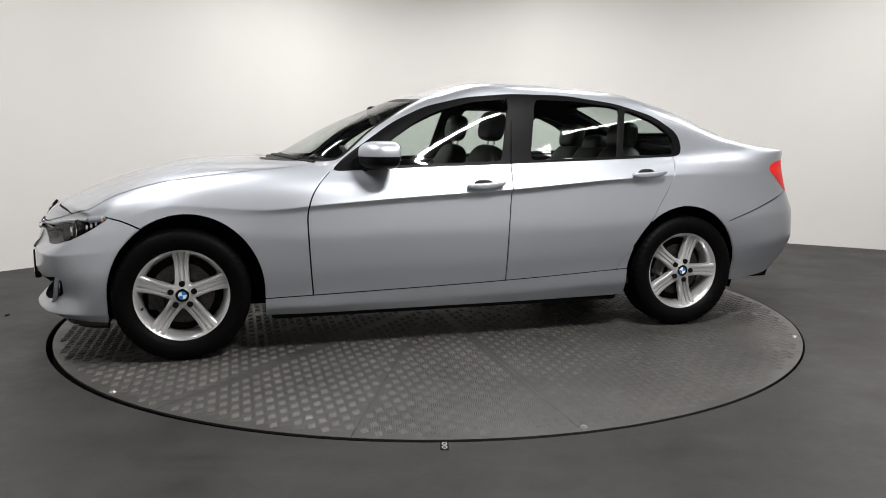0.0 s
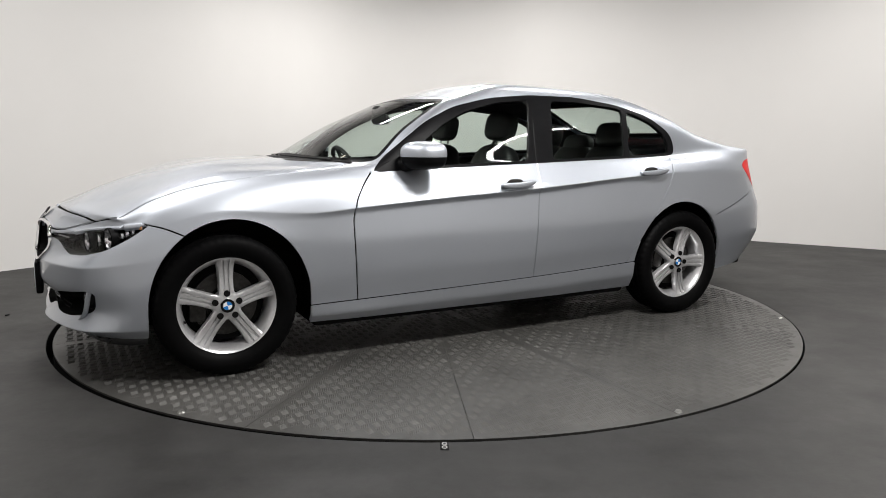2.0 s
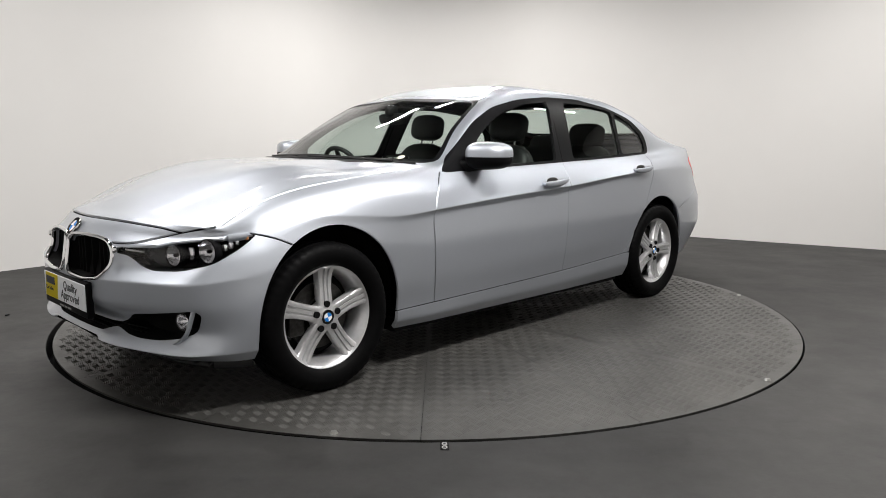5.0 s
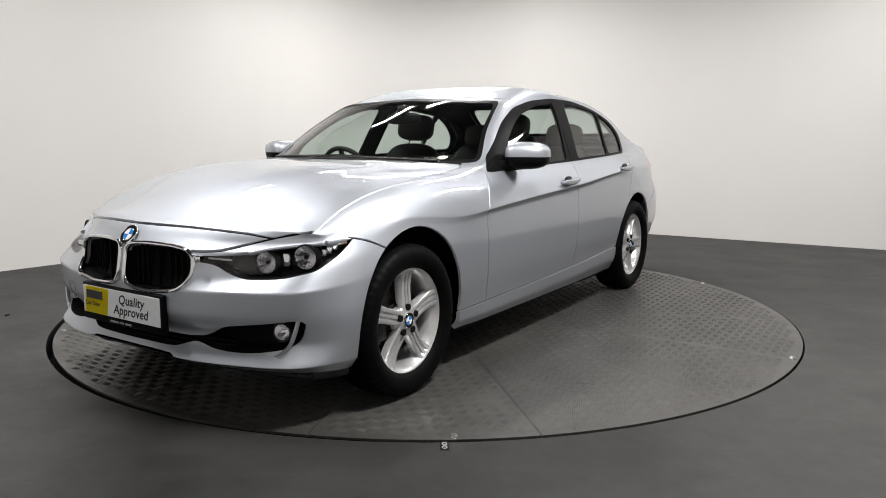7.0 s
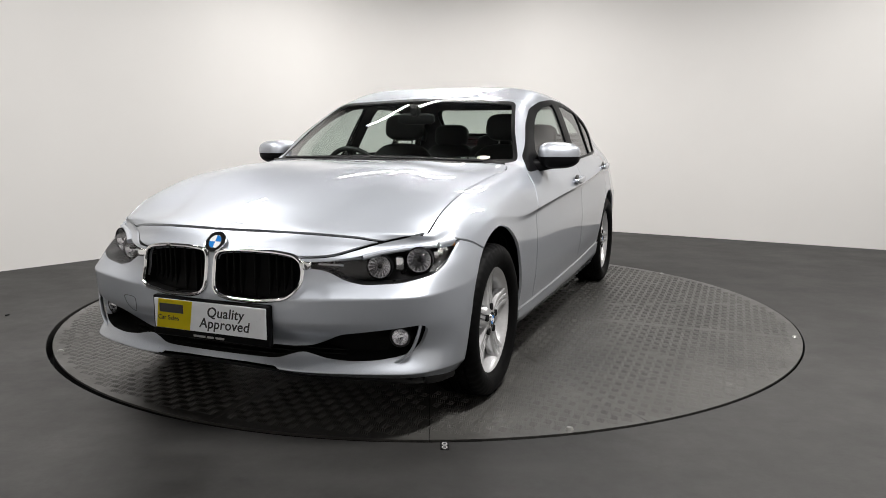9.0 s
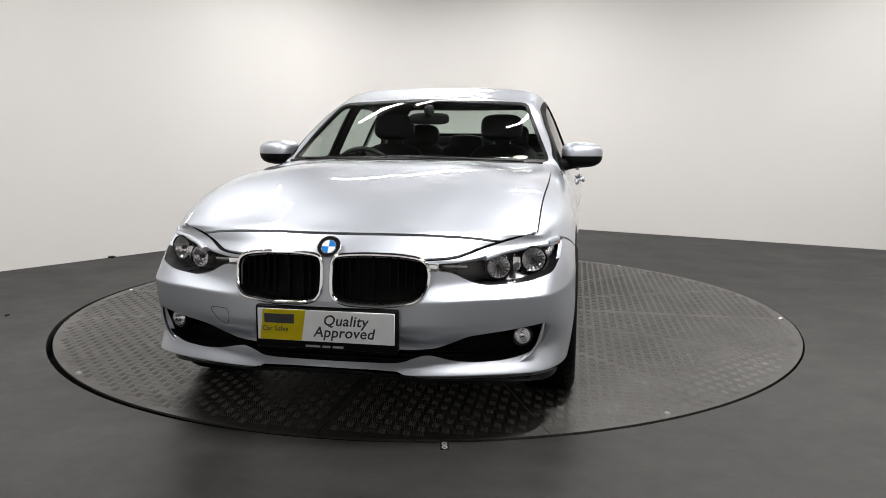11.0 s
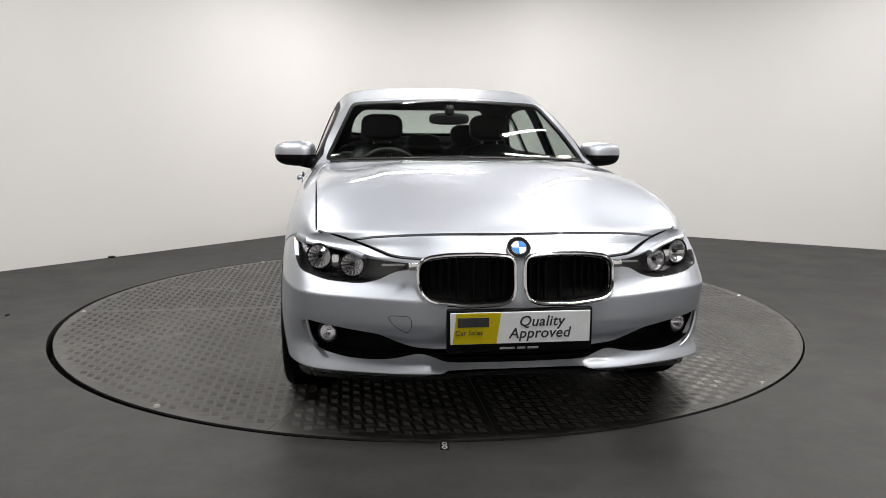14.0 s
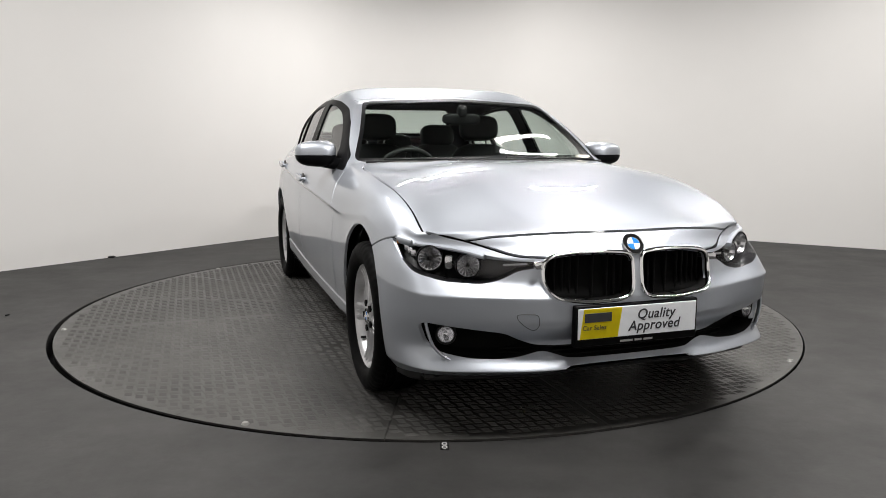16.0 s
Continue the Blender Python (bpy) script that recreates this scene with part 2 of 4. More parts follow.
def room():
    r0 = 1.5
    a, b = CORNER + DL * r0, CORNER + DR * r0
    bend = [(1 - t) ** 2 * a + 2 * t * (1 - t) * CORNER + t * t * b for t in np.linspace(0, 1, 20)]
    far_l, far_r = CORNER + DL * 9.4, CORNER + DR * 9.2
    back = far_l + DR * 9.2
    inner = bend + [far_r, back, far_l]

    def wall(name, line, label, material=M_WALL):
        line = [np.array(p) for p in line]
        v, f = [], []
        n = len(line)
        for i, p in enumerate(line):
            d = line[min(i + 1, n - 1)] - line[max(i - 1, 0)]
            o = np.array([-d[1], d[0]]) / np.linalg.norm(d) * 0.15
            for q in (p, p + o):
                v += [(q[0], q[1], -0.02), (q[0], q[1], CEIL + 0.02)]
        for i in range(n - 1):
            k, j = i * 4, i * 4 + 4
            f += [(k, j, j + 1, k + 1), (k + 2, k + 3, j + 3, j + 2), (k + 1, j + 1, j + 3, k + 3), (k, k + 2, j + 2, j)]
        tagged(part(name, (v, f), material), label, "wall", kind="structure")

    wall("wall_north", [far_l] + bend + [far_r], "smooth white painted studio wall with rounded corner")
    # unseen walls behind the camera, added near to bounce light onto the flank
    wall("wall_east", [far_r, back], "unseen plain pale grey wall added to close the room and bounce light", M_DARKWALL)
    wall("wall_south", [back, far_l], "unseen plain pale grey wall added to close the room and bounce light", M_DARKWALL)
    bm = bmesh.new()
    xs = [p[0] for p in inner]
    ys = [p[1] for p in inner]
    add_box(bm, (min(xs) - 1, min(ys) - 1, CEIL), (max(xs) + 1, max(ys) + 1, CEIL + 0.15))
    tagged(part("ceiling", bm, M_CEIL, smooth=False), "dark painted studio ceiling with tube battens", "ceiling", kind="structure")
    # floor with a round pit for the turntable
    lo, hi = (min(xs) - 1, min(ys) - 1), (max(xs) + 1, max(ys) + 1)
    v, f, seg = [], [], 144
    for i in range(seg):
        w = 2 * math.pi * i / seg
        c, s = math.cos(w), math.sin(w)
        t = min((hi[0] if c > 0 else -lo[0]) / max(abs(c), 1e-6), (hi[1] if s > 0 else -lo[1]) / max(abs(s), 1e-6))
        for r, z in ((PIT_R - 0.001, -0.2), (PIT_R, -0.003), (PIT_R + 0.004, 0.0), (t, 0.0)):
            v.append((r * c - (.012 if r < PIT_R + .01 else 0), r * s, z))
    for i in range(seg):
        j = (i + 1) % seg
        for q in range(3):
            f.append((i * 4 + q, j * 4 + q, j * 4 + q + 1, i * 4 + q + 1))
    tagged(part("floor", (v, f), M_FLOOR), "grey painted concrete floor, scuffed and stained", "floor", kind="structure")
    bm = bmesh.new()
    add_cyl(bm, pose(0, 0, -0.15), PIT_R + 0.05, 0.02, 96)
    tagged(part("pit_floor", bm, M_VOID), "dark pit floor under the turntable", "floor", kind="structure")


DISC_R, PIT_R = 2.247, 2.268
room()
# housings for all battens, the two added fills included
for bx, by, bt, bl, bw in BATTENS:
    bm = bmesh.new()
    add_box(bm, (-bl / 2 - 0.04, -0.05, 0), (bl / 2 + 0.04, 0.05, 0.07), 0.01, 2)
    fit = part("housing", bm, M_TUBE)
    base = new("ceiling_light")
    base.matrix_basis = pose(bx, by, CEIL - 0.072, 0, 0, bt)
    fit.parent = base
    tagged(base, "slim white tube batten on the unseen ceiling, two of them added fills", "ceiling light", "ceiling battens")


# ---- turntable of tread plate ----
def turntable():
    top = new("turntable")
    tagged(top, "round turntable of worn five-bar steel tread plate", "turntable")
    bm = bmesh.new()
    bmesh.ops.create_cone(bm, cap_ends=True, segments=200, radius1=DISC_R - .001, radius2=DISC_R - .001, depth=0.08, matrix=pose(0, 0, -0.050))
    part("deck_frame", bm, M_VOID, top)
    gap = 0.0013

    def plate(r0, r1, a0, a1, n):
        v, f = [], []
        for i in range(n + 1):
            for r in (r0, r1):
                sk = gap / max(r, .05)
                w = a0 + sk + (a1 - a0 - 2 * sk) * i / n
                v += [(r * math.cos(w), r * math.sin(w), 0), (r * math.cos(w), r * math.sin(w), -.009)]
        for i in range(n):
            k = i * 4
            f += [(k, k + 2, k + 6, k + 4), (k + 2, k + 3, k + 7, k + 6), (k, k + 4, k + 5, k + 1)]
        f += [(0, 1, 3, 2), (n * 4, n * 4 + 2, n * 4 + 3, n * 4 + 1)]
        return v, f

    for k in range(16):
        a0 = radians(22.5 * k)
        part("deck_plate", plate(.004, DISC_R, a0, a0 + radians(22.5), 12), M_PLATE, top, smooth=False)
    # five-bar treads
    cell = 0.047
    V, F = [], []
    n = int(DISC_R / cell) + 1
    for i in range(-n, n + 1):
        for j in range(-n, n + 1):
            cx, cy = i * cell, j * cell
            rr, ww = math.hypot(cx, cy), math.degrees(math.atan2(cy, cx)) % 22.5
            if rr > DISC_R - 0.045 or radians(min(ww, 22.5 - ww)) * rr < .016:
                continue
            turn = (i + j) % 2
            for q in range(5):
                o = (q - 2) * 0.0088
                a = Vector((cx + (o if turn else 0), cy + (0 if turn else o), 0))
                d = Vector((0.35, 1, 0)).normalized() if turn else Vector((1, 0.35, 0)).normalized()
                s = Vector((-d.y, d.x, 0))
                h, w, z = 0.0165, 0.0046, 0.0013
                k = len(V)
                V += [a - d * h - s * w * 0.6, a + d * h - s * w * 0.6, a + d * h + s * w * 0.6, a - d * h + s * w * 0.6,
                      a - d * h * 0.8 - s * w * 0.3 + Vector((0, 0, z)), a + d * h * 0.8 - s * w * 0.3 + Vector((0, 0, z)), a + d * h * 0.8 + s * w * 0.3 + Vector((0, 0, z)), a - d * h * 0.8 + s * w * 0.3 + Vector((0, 0, z))]
                F += [(k + 4, k + 5, k + 6, k + 7), (k, k + 1, k + 5, k + 4), (k + 1, k + 2, k + 6, k + 5), (k + 2, k + 3, k + 7, k + 6), (k + 3, k, k + 4, k + 7)]
    tagged(part("tread_bar", (V, F), M_TREAD, top, "raised polished tread bars", smooth=False), kind="stuff")
    # bolts round the rim
    bm = bmesh.new()
    add_cyl(bm, pose(0, 0, 0.004), 0.016, 0.008, 16, 0.011)
    first = part("rim_bolt", bm, M_BOLT, top, "worn steel bolt head")
    for k, deg in enumerate((-37, 36.5, 90.5, 143, 216, 270)):
        w = radians(deg)
        ob = first if k == 0 else first.copy()
        if k:
            scene.collection.objects.link(ob)
        ob.matrix_basis = pose(2.214 * math.cos(w), 2.214 * math.sin(w), 0)
    return top


table = turntable()


# ---- the car's skin: one lofted half, cut into panels ----
def pchip(x, y, q):
    """Shape-keeping cubic through y(x), evaluated at q; y may have columns."""
    h = np.diff(x)[:, None]
    y = y.reshape(len(x), -1)
    d = np.diff(y, axis=0) / h
    m = np.zeros_like(y)
    w1, w2 = 2 * h[1:] + h[:-1], h[1:] + 2 * h[:-1]
    same = d[:-1] * d[1:] > 0
    with np.errstate(divide="ignore", invalid="ignore"):
        m[1:-1] = np.where(same, (w1 + w2) / (w1 / d[:-1] + w2 / d[1:]), 0)
    m[0], m[-1] = d[0], d[-1]
    i = np.clip(np.searchsorted(x, q) - 1, 0, len(x) - 2)
    hh = (x[i + 1] - x[i])[:, None]
    t = ((q - x[i])[:, None]) / hh
    return (2 * t ** 3 - 3 * t ** 2 + 1) * y[i] + (t ** 3 - 2 * t ** 2 + t) * hh * m[i] + (-2 * t ** 3 + 3 * t ** 2) * y[i + 1] + (t ** 3 - t ** 2) * hh * m[i + 1]


LEVELS = []


def level(pts):
    LEVELS.append(np.array(pts, float))


# each level runs from the middle of the tail, round the flank, to the middle of the nose
level([(-2.3, 0, .3), (-2.28, .42, .3), (-2.15, .68, .28), (-2, .76, .265), (-1.74, .82, .25), (-1.405, .83, .21), (-1, .825, .205), (-.3, .83, .2), (.4, .83, .2), (.75, .828, .2), (1, .822, .203), (1.405, .82, .203), (1.75, .82, .207), (1.933, .752, .22), (2.047, .56, .228), (2.113, .3, .235), (2.12, 0, .244)])
level([(-2.382, 0, .38), (-2.352, .42, .38), (-2.218, .69, .36), (-2.04, .774, .33), (-1.74, .83, .31), (-1.405, .85, .28), (-1, .862, .285), (-.3, .862, .26), (.4, .86, .25), (.75, .858, .245), (1, .85, .245), (1.405, .855, .245), (1.75, .852, .25), (1.98, .775, .252), (2.104, .565, .258), (2.16, .3, .258), (2.162, 0, .263)])
level([(-2.422, 0, .46), (-2.392, .42, .46), (-2.253, .715, .44), (-2.07, .799, .42), (-1.74, .85, .39), (-1.405, .873, .37), (-1, .872, .372), (-.3, .872, .335), (.4, .868, .315), (.75, .862, .308), (1, .855, .3), (1.405, .872, .33), (1.75, .865, .33), (1.944, .765, .335), (2.046, .56, .342), (2.1, .3, .342), (2.119, 0, .345)])
level([(-2.442, 0, .53), (-2.412, .42, .53), (-2.268, .725, .51), (-2.09, .814, .5), (-1.75, .863, .48), (-1.405, .888, .48), (-1, .888, .48), (-.3, .893, .46), (.4, .887, .45), (.75, .88, .44), (1, .872, .43), (1.405, .886, .47), (1.72, .876, .45), (1.968, .778, .435), (2.093, .56, .43), (2.165, .3, .43), (2.18, 0, .43)])
level([(-2.432, 0, .66), (-2.402, .42, .66), (-2.268, .715, .65), (-2.09, .812, .64), (-1.75, .868, .63), (-1.405, .893, .66), (-1, .897, .63), (-.3, .9, .61), (.4, .893, .6), (.75, .887, .59), (1, .878, .6), (1.405, .887, .66), (1.7, .872, .56), (1.972, .785, .535), (2.098, .56, .53), (2.163, .3, .522), (2.18, 0, .52)])
level([(-2.372, 0, .79), (-2.342, .42, .79), (-2.233, .68, .8), (-2.08, .774, .8), (-1.75, .84, .815), (-1.405, .873, .83), (-1, .882, .842), (-.3, .886, .795), (.4, .88, .757), (.75, .877, .73), (1, .873, .712), (1.405, .868, .735), (1.7, .853, .645), (1.9, .785, .61), (2.028, .56, .585), (2.128, .3, .59), (2.168, 0, .6)])
level([(-2.362, 0, .87), (-2.332, .42, .87), (-2.218, .67, .87), (-2.07, .759, .88), (-1.75, .823, .895), (-1.405, .858, .895), (-1, .894, .88), (-.3, .905, .828), (.4, .899, .786), (.75, .889, .76), (1, .876, .742), (1.405, .862, .765), (1.7, .835, .69), (1.83, .79, .67), (2, .56, .66), (2.12, .3, .66), (2.155, 0, .67)])
level([(-2.382, 0, .96), (-2.342, .42, .96), (-2.203, .66, .955), (-2.05, .729, .955), (-1.75, .783, .965), (-1.405, .813, .96), (-1, .852, .93), (-.3, .866, .9), (.4, .86, .865), (.75, .855, .85), (1, .848, .84), (1.405, .835, .813), (1.7, .802, .755), (1.8, .765, .715), (1.95, .56, .705), (2.075, .3, .71), (2.12, 0, .712)])
level([(-2.412, 0, 1.02), (-2.372, .42, 1.02), (-2.208, .635, 1.03), (-2.04, .679, 1.03), (-1.75, .723, 1.025), (-1.405, .76, 1), (-1, .805, .985), (-.3, .827, .964), (.4, .81, .938), (.72, .79, .925), (1, .79, .912), (1.405, .791, .863), (1.7, .758, .799), (1.84, .718, .745), (1.945, .5, .748), (2.04, .28, .75), (2.075, 0, .75)])
level([(-2.33, 0, 1.04), (-2.3, .36, 1.042), (-2.16, .57, 1.05), (-2.02, .635, 1.06), (-1.75, .675, 1.1), (-1.405, .675, 1.222), (-1, .628, 1.338), (-.3, .615, 1.384), (.12, .6, 1.306), (.66, .735, .965), (.92, .68, .955), (1.405, .655, .919), (1.66, .615, .864), (1.8, .53, .8), (1.89, .4, .79), (1.96, .22, .787), (1.98, 0, .787)])
level([(-2.2, 0, 1.055), (-2.19, .25, 1.055), (-2.11, .36, 1.06), (-1.99, .39, 1.085), (-1.78, .42, 1.165), (-1.405, .43, 1.305), (-1, .42, 1.393), (-.3, .4, 1.421), (.12, .38, 1.329), (.86, .42, .985), (1, .42, .977), (1.405, .4, .958), (1.62, .36, .907), (1.72, .3, .865), (1.8, .24, .845), (1.86, .13, .835), (1.88, 0, .835)])
level([(-2.12, 0, 1.06), (-2.09, 0, 1.062), (-2.05, 0, 1.07), (-1.96, 0, 1.095), (-1.8, 0, 1.175), (-1.405, 0, 1.325), (-1, 0, 1.405), (-.3, 0, 1.428), (.145, 0, 1.341), (.93, 0, .985), (1.05, 0, .985), (1.405, 0, .965), (1.6, 0, .925), (1.68, 0, .9), (1.73, 0, .88), (1.77, 0, .87), (1.79, 0, .865)])


# how sharp the bumper and shoulder creases are, station by station
CREASES = {1: np.array([0] * 13 + [.5, 1, 1, 1, 1]), 4: np.array([0] * 13 + [.2, 1, 1, 1, .6]), 6: np.array([0] * 5 + [.4, .9, 1, 1, 1, .9, .5] + [0] * 6)}


def ease(a, b, q):
    t = np.clip((q - a) / (b - a), 0, 1)
    return t * t * (3 - 2 * t)


def fair(G, flip):
    """Irons the bonnet and the tops of the wings, then presses the bonnet's two creases."""
    x, y, z = G[..., 0], np.abs(G[..., 1]), G[..., 2]
    foot = np.interp(y, [0, .42, .74, .9], [.95, .88, .70, .66])
    w = (ease(.70, .79, z) * ease(.03, .16, x - foot) * (1 - ease(1.96, 2.06, x)))[..., None]
    core = w[..., 0] > .5
    terms = lambda a, b: np.stack([((a - 1.4) / .6) ** i * (b / .7) ** (2 * j) for i in range(5) for j in range(5)], -1)
    fit, *_ = np.linalg.lstsq(terms(x[core], y[core]), z[core], rcond=None)
    crown = terms(x, np.minimum(y, .82)) @ fit
    near = w[..., 0] * (1 - ease(.66, .76, y)) * ease(-.06, -.02, .03 - np.abs(crown - z))
    G = G.copy()
    G[..., 2] += near * (crown - z)
    for k in range(240):
        up = np.concatenate([G[1:2] * flip, G, G[-2:-1] * flip], 0)
        si = np.concatenate([2 * G[:, :1] - G[:, 1:2], G, G[:, -2:-1] * flip], 1)
        lap = 0.25 * (up[:-2] + up[2:] + si[:, :-2] + si[:, 2:]) - G
        G = G + w * (.62 if k % 2 == 0 else -.626) * lap
    x, y = G[..., 0], np.abs(G[..., 1])
    line = np.interp(x, [.85, 1.2, 1.6, 1.95, 2.1], [.60, .53, .45, .36, .31])
    rise = .005 * (1 - ease(-.045, .045, y - line)) * ease(.02, .20, x - foot) * (1 - ease(1.85, 2.02, x))
    G[..., 2] += rise * ease(.74, .80, z)
    return G


def loft(nu=400, per=9):
    L = np.array(LEVELS)
    mid = 0.5 * (L[:, 8] + L[:, 9])
    mid[9:] += np.array([(.006, 0, .014), (.010, 0, .018), (.012, 0, .020)])
    L = np.insert(L, 9, mid, axis=1)
    # close neighbours keep the bumper and shoulder creases crisp
    idx = np.arange(len(L), dtype=float)
    flat = L.reshape(len(L), -1)

    def near(k, j):
        """A level beside k towards j: straight where k is a crease, on the smooth curve elsewhere."""
        w = CREASES[k][:, None]
        soft = pchip(idx, flat, np.array([k + .14 * (j - k)])).reshape(-1, 3)
        return w * (L[k] * .86 + L[j] * .14) + (1 - w) * soft

    rows, grain = [L[0]], []
    for k in range(1, len(L)):
        if k - 1 in CREASES:
            rows.append(near(k - 1, k))
            grain.append(3)
        if k in CREASES:
            rows.append(near(k, k - 1))
            grain.append(per)
            rows.append(L[k])
            grain.append(3)
        else:
            rows.append(L[k])
            grain.append(per)
    L = np.array(rows)
    nl, ns, _ = L.shape
    step = np.linalg.norm(np.diff(L, axis=1), axis=2)[2:9].mean(0)
    s = np.concatenate([[0], np.cumsum(step)])
    q = np.linspace(0, s[-1], nu)
    flip = np.array([1, -1, 1])
    X = np.concatenate([L[:, 1:2] * flip, L, L[:, -2:-1] * flip], 1)
    sx = np.concatenate([[-s[1]], s, [2 * s[-1] - s[-2]]])
    U = pchip(sx, X.transpose(1, 0, 2).reshape(ns + 2, -1), q).reshape(nu, nl, 3)
    U = np.concatenate([U, U[:, -2:-1] * flip], 1)
    v = np.concatenate([k + np.arange(c) / c for k, c in enumerate(grain)] + [[nl - 1]])
    G = np.stack([pchip(np.arange(nl + 1, dtype=float), U[i], v) for i in range(nu)])
    flip = np.array([1, -1, 1])
    for _ in range(2):
        up = np.concatenate([G[1:2] * flip, G, G[-2:-1] * flip], 0)
        A = 0.5 * G + 0.25 * (up[:-2] + up[2:])
        si = np.concatenate([2 * A[:, :1] - A[:, 1:2], A, A[:, -2:-1] * flip], 1)
        G = 0.5 * A + 0.25 * (si[:, :-2] + si[:, 2:])
    G = fair(G, flip)
    du = np.gradient(np.concatenate([G[1:2] * flip, G, G[-2:-1] * flip], 0), axis=0)[1:-1]
    dv = np.gradient(np.concatenate([G, G[:, -2:-1] * flip], 1), axis=1)[:, :-1]
    N = np.cross(du, dv)
    N /= np.linalg.norm(N, axis=2, keepdims=True) + 1e-12
    N[:, -1, 1] = 0
    N[0, :, 1] = N[-1, :, 1] = 0
    N /= np.linalg.norm(N, axis=2, keepdims=True) + 1e-12
    if N[nu // 2, G.shape[1] // 3, 1] < 0:
        N = -N
    m = G.shape[1]
    i, j = np.meshgrid(np.arange(nu - 1), np.arange(m - 1), indexing="ij")
    a = (i * m + j).ravel()
    b, c, d = a + m, a + m + 1, a + 1
    F = np.concatenate([np.stack([a, b, c], 1), np.stack([a, c, d], 1)])
    V, N = G.reshape(-1, 3), N.reshape(-1, 3)
    n = np.cross(V[F[:, 1]] - V[F[:, 0]], V[F[:, 2]] - V[F[:, 0]])
    keep = np.linalg.norm(n, axis=1) > 1e-10
    F, n = F[keep], n[keep]
    bad = (n * N[F[:, 0]]).sum(1) < 0
    F[bad] = F[bad][:, ::-1]
    return V, N, F


class Skin:
    """Triangles with a panel name each; cut() splits them along a level set."""

    def __init__(self, V, N, F):
        self.V, self.N, self.F = V, N, F
        self.T = np.full(len(F), "shell", dtype="U16")

    def mid(self):
        return self.V[self.F].mean(1)

    def cut(self, mask, fun):
        """Splits the masked faces where fun is 0. Returns the value at each face's middle (nan off the mask)."""
        d = fun(self.V)
        d = np.where(np.abs(d) < 2e-5, 2e-5, d)
        sg = d[self.F] > 0
        mixed = mask & (sg.any(1) != sg.all(1))
        idx = np.where(mixed)[0]
        V, N, made = list(self.V), list(self.N), {}
        newF, newT = [], []

        def point(a, b):
            k = (a, b) if a < b else (b, a)
            if k not in made:
                t = d[k[0]] / (d[k[0]] - d[k[1]])
                V.append(self.V[k[0]] * (1 - t) + self.V[k[1]] * t)
                nn = self.N[k[0]] * (1 - t) + self.N[k[1]] * t
                N.append(nn / (np.linalg.norm(nn) + 1e-12))
                made[k] = len(V) - 1
            return made[k]

        for i in idx:
            f, s = self.F[i], sg[i]
            lone = 0 if s[1] == s[2] else 1 if s[0] == s[2] else 2
            a, b, c = int(f[lone]), int(f[(lone + 1) % 3]), int(f[(lone + 2) % 3])
            p, q = point(a, b), point(a, c)
            newF += [(a, p, q), (p, b, c), (p, c, q)]
            newT += [self.T[i]] * 3
        keep = ~mixed
        self.V, self.N = np.array(V), np.array(N)
        if newF:
            self.F = np.concatenate([self.F[keep], np.array(newF)])
            self.T = np.concatenate([self.T[keep], np.array(newT, dtype="U16")])
        return fun(self.mid())

    def mark(self, where, fun, tag, only=None):
        m = where(self.mid())
        if only:
            m &= np.isin(self.T, only)
        val = self.cut(m, fun)
        m = where(self.mid())
        if only:
            m &= np.isin(self.T, only)
        self.T[m & (val < 0)] = tag

    def take(self, tags):
        F = self.F[np.isin(self.T, tags)]
        used = np.unique(F)
        back = np.full(len(self.V), -1)
        back[used] = np.arange(len(used))
        return self.V[used], self.N[used], back[F]


XZ = lambda V: V[:, [0, 2]]
YZ = lambda V: V[:, [1, 2]]
XY = lambda V: V[:, [0, 1]]
QZ = lambda V: np.stack([(V[:, 1] - V[:, 0] + 2.0) / math.sqrt(2), V[:, 2]], 1)

skin = Skin(*loft())


def arch(cx, a, b):
    return lambda V: np.where(V[:, 2] > .33, np.hypot((V[:, 0] - cx) / a, (V[:, 2] - .33) / b), np.abs(V[:, 0] - cx) / a) - 1


flank = lambda M: (M[:, 1] > .55) & (M[:, 2] < .8)
skin.mark(flank, arch(1.378, .370, .400), "hole")
skin.mark(flank, arch(-1.39, .372, .386), "hole")

# side windows
DLO = round_poly([(.665, .925), (.60, .985), (.46, 1.085), (.31, 1.185), (.13, 1.268), (-.10, 1.322), (-.36, 1.345), (-.70, 1.343), (-1.02, 1.302), (-1.25, 1.235), (-1.405, 1.135), (-1.425, 1.05), (-1.40, 1.0), (-1.0, .985), (-.31, .962), (.3, .942)], .06)
FWIN = round_poly([(.40, .952), (.40, 1.03), (.33, 1.095), (.20, 1.18), (.06, 1.245), (-.13, 1.295), (-.335, 1.313), (-.345, 1.30), (-.262, .975)], .03)
RWIN = round_poly([(-.427, .98), (-.50, 1.30), (-.515, 1.314), (-.72, 1.312), (-1.0, 1.285), (-1.035, 1.27), (-.976, .998)], .025)
QWIN = round_poly([(-1.007, 1.0), (-1.068, 1.265), (-1.10, 1.262), (-1.25, 1.20), (-1.35, 1.125), (-1.378, 1.06), (-1.36, 1.012)], .03)
upper = lambda M: (M[:, 2] > .90) & (M[:, 1] > .5) & (M[:, 0] < .75) & (M[:, 0] > -1.6)
skin.mark(upper, lambda V: poly_sdf(XZ(V), DLO), "trim")
for poly, tag in ((FWIN, "win_front"), (RWIN, "win_rear"), (QWIN, "win_quarter")):
    skin.mark(upper, lambda V: poly_sdf(XZ(V), poly), tag, ["trim"])

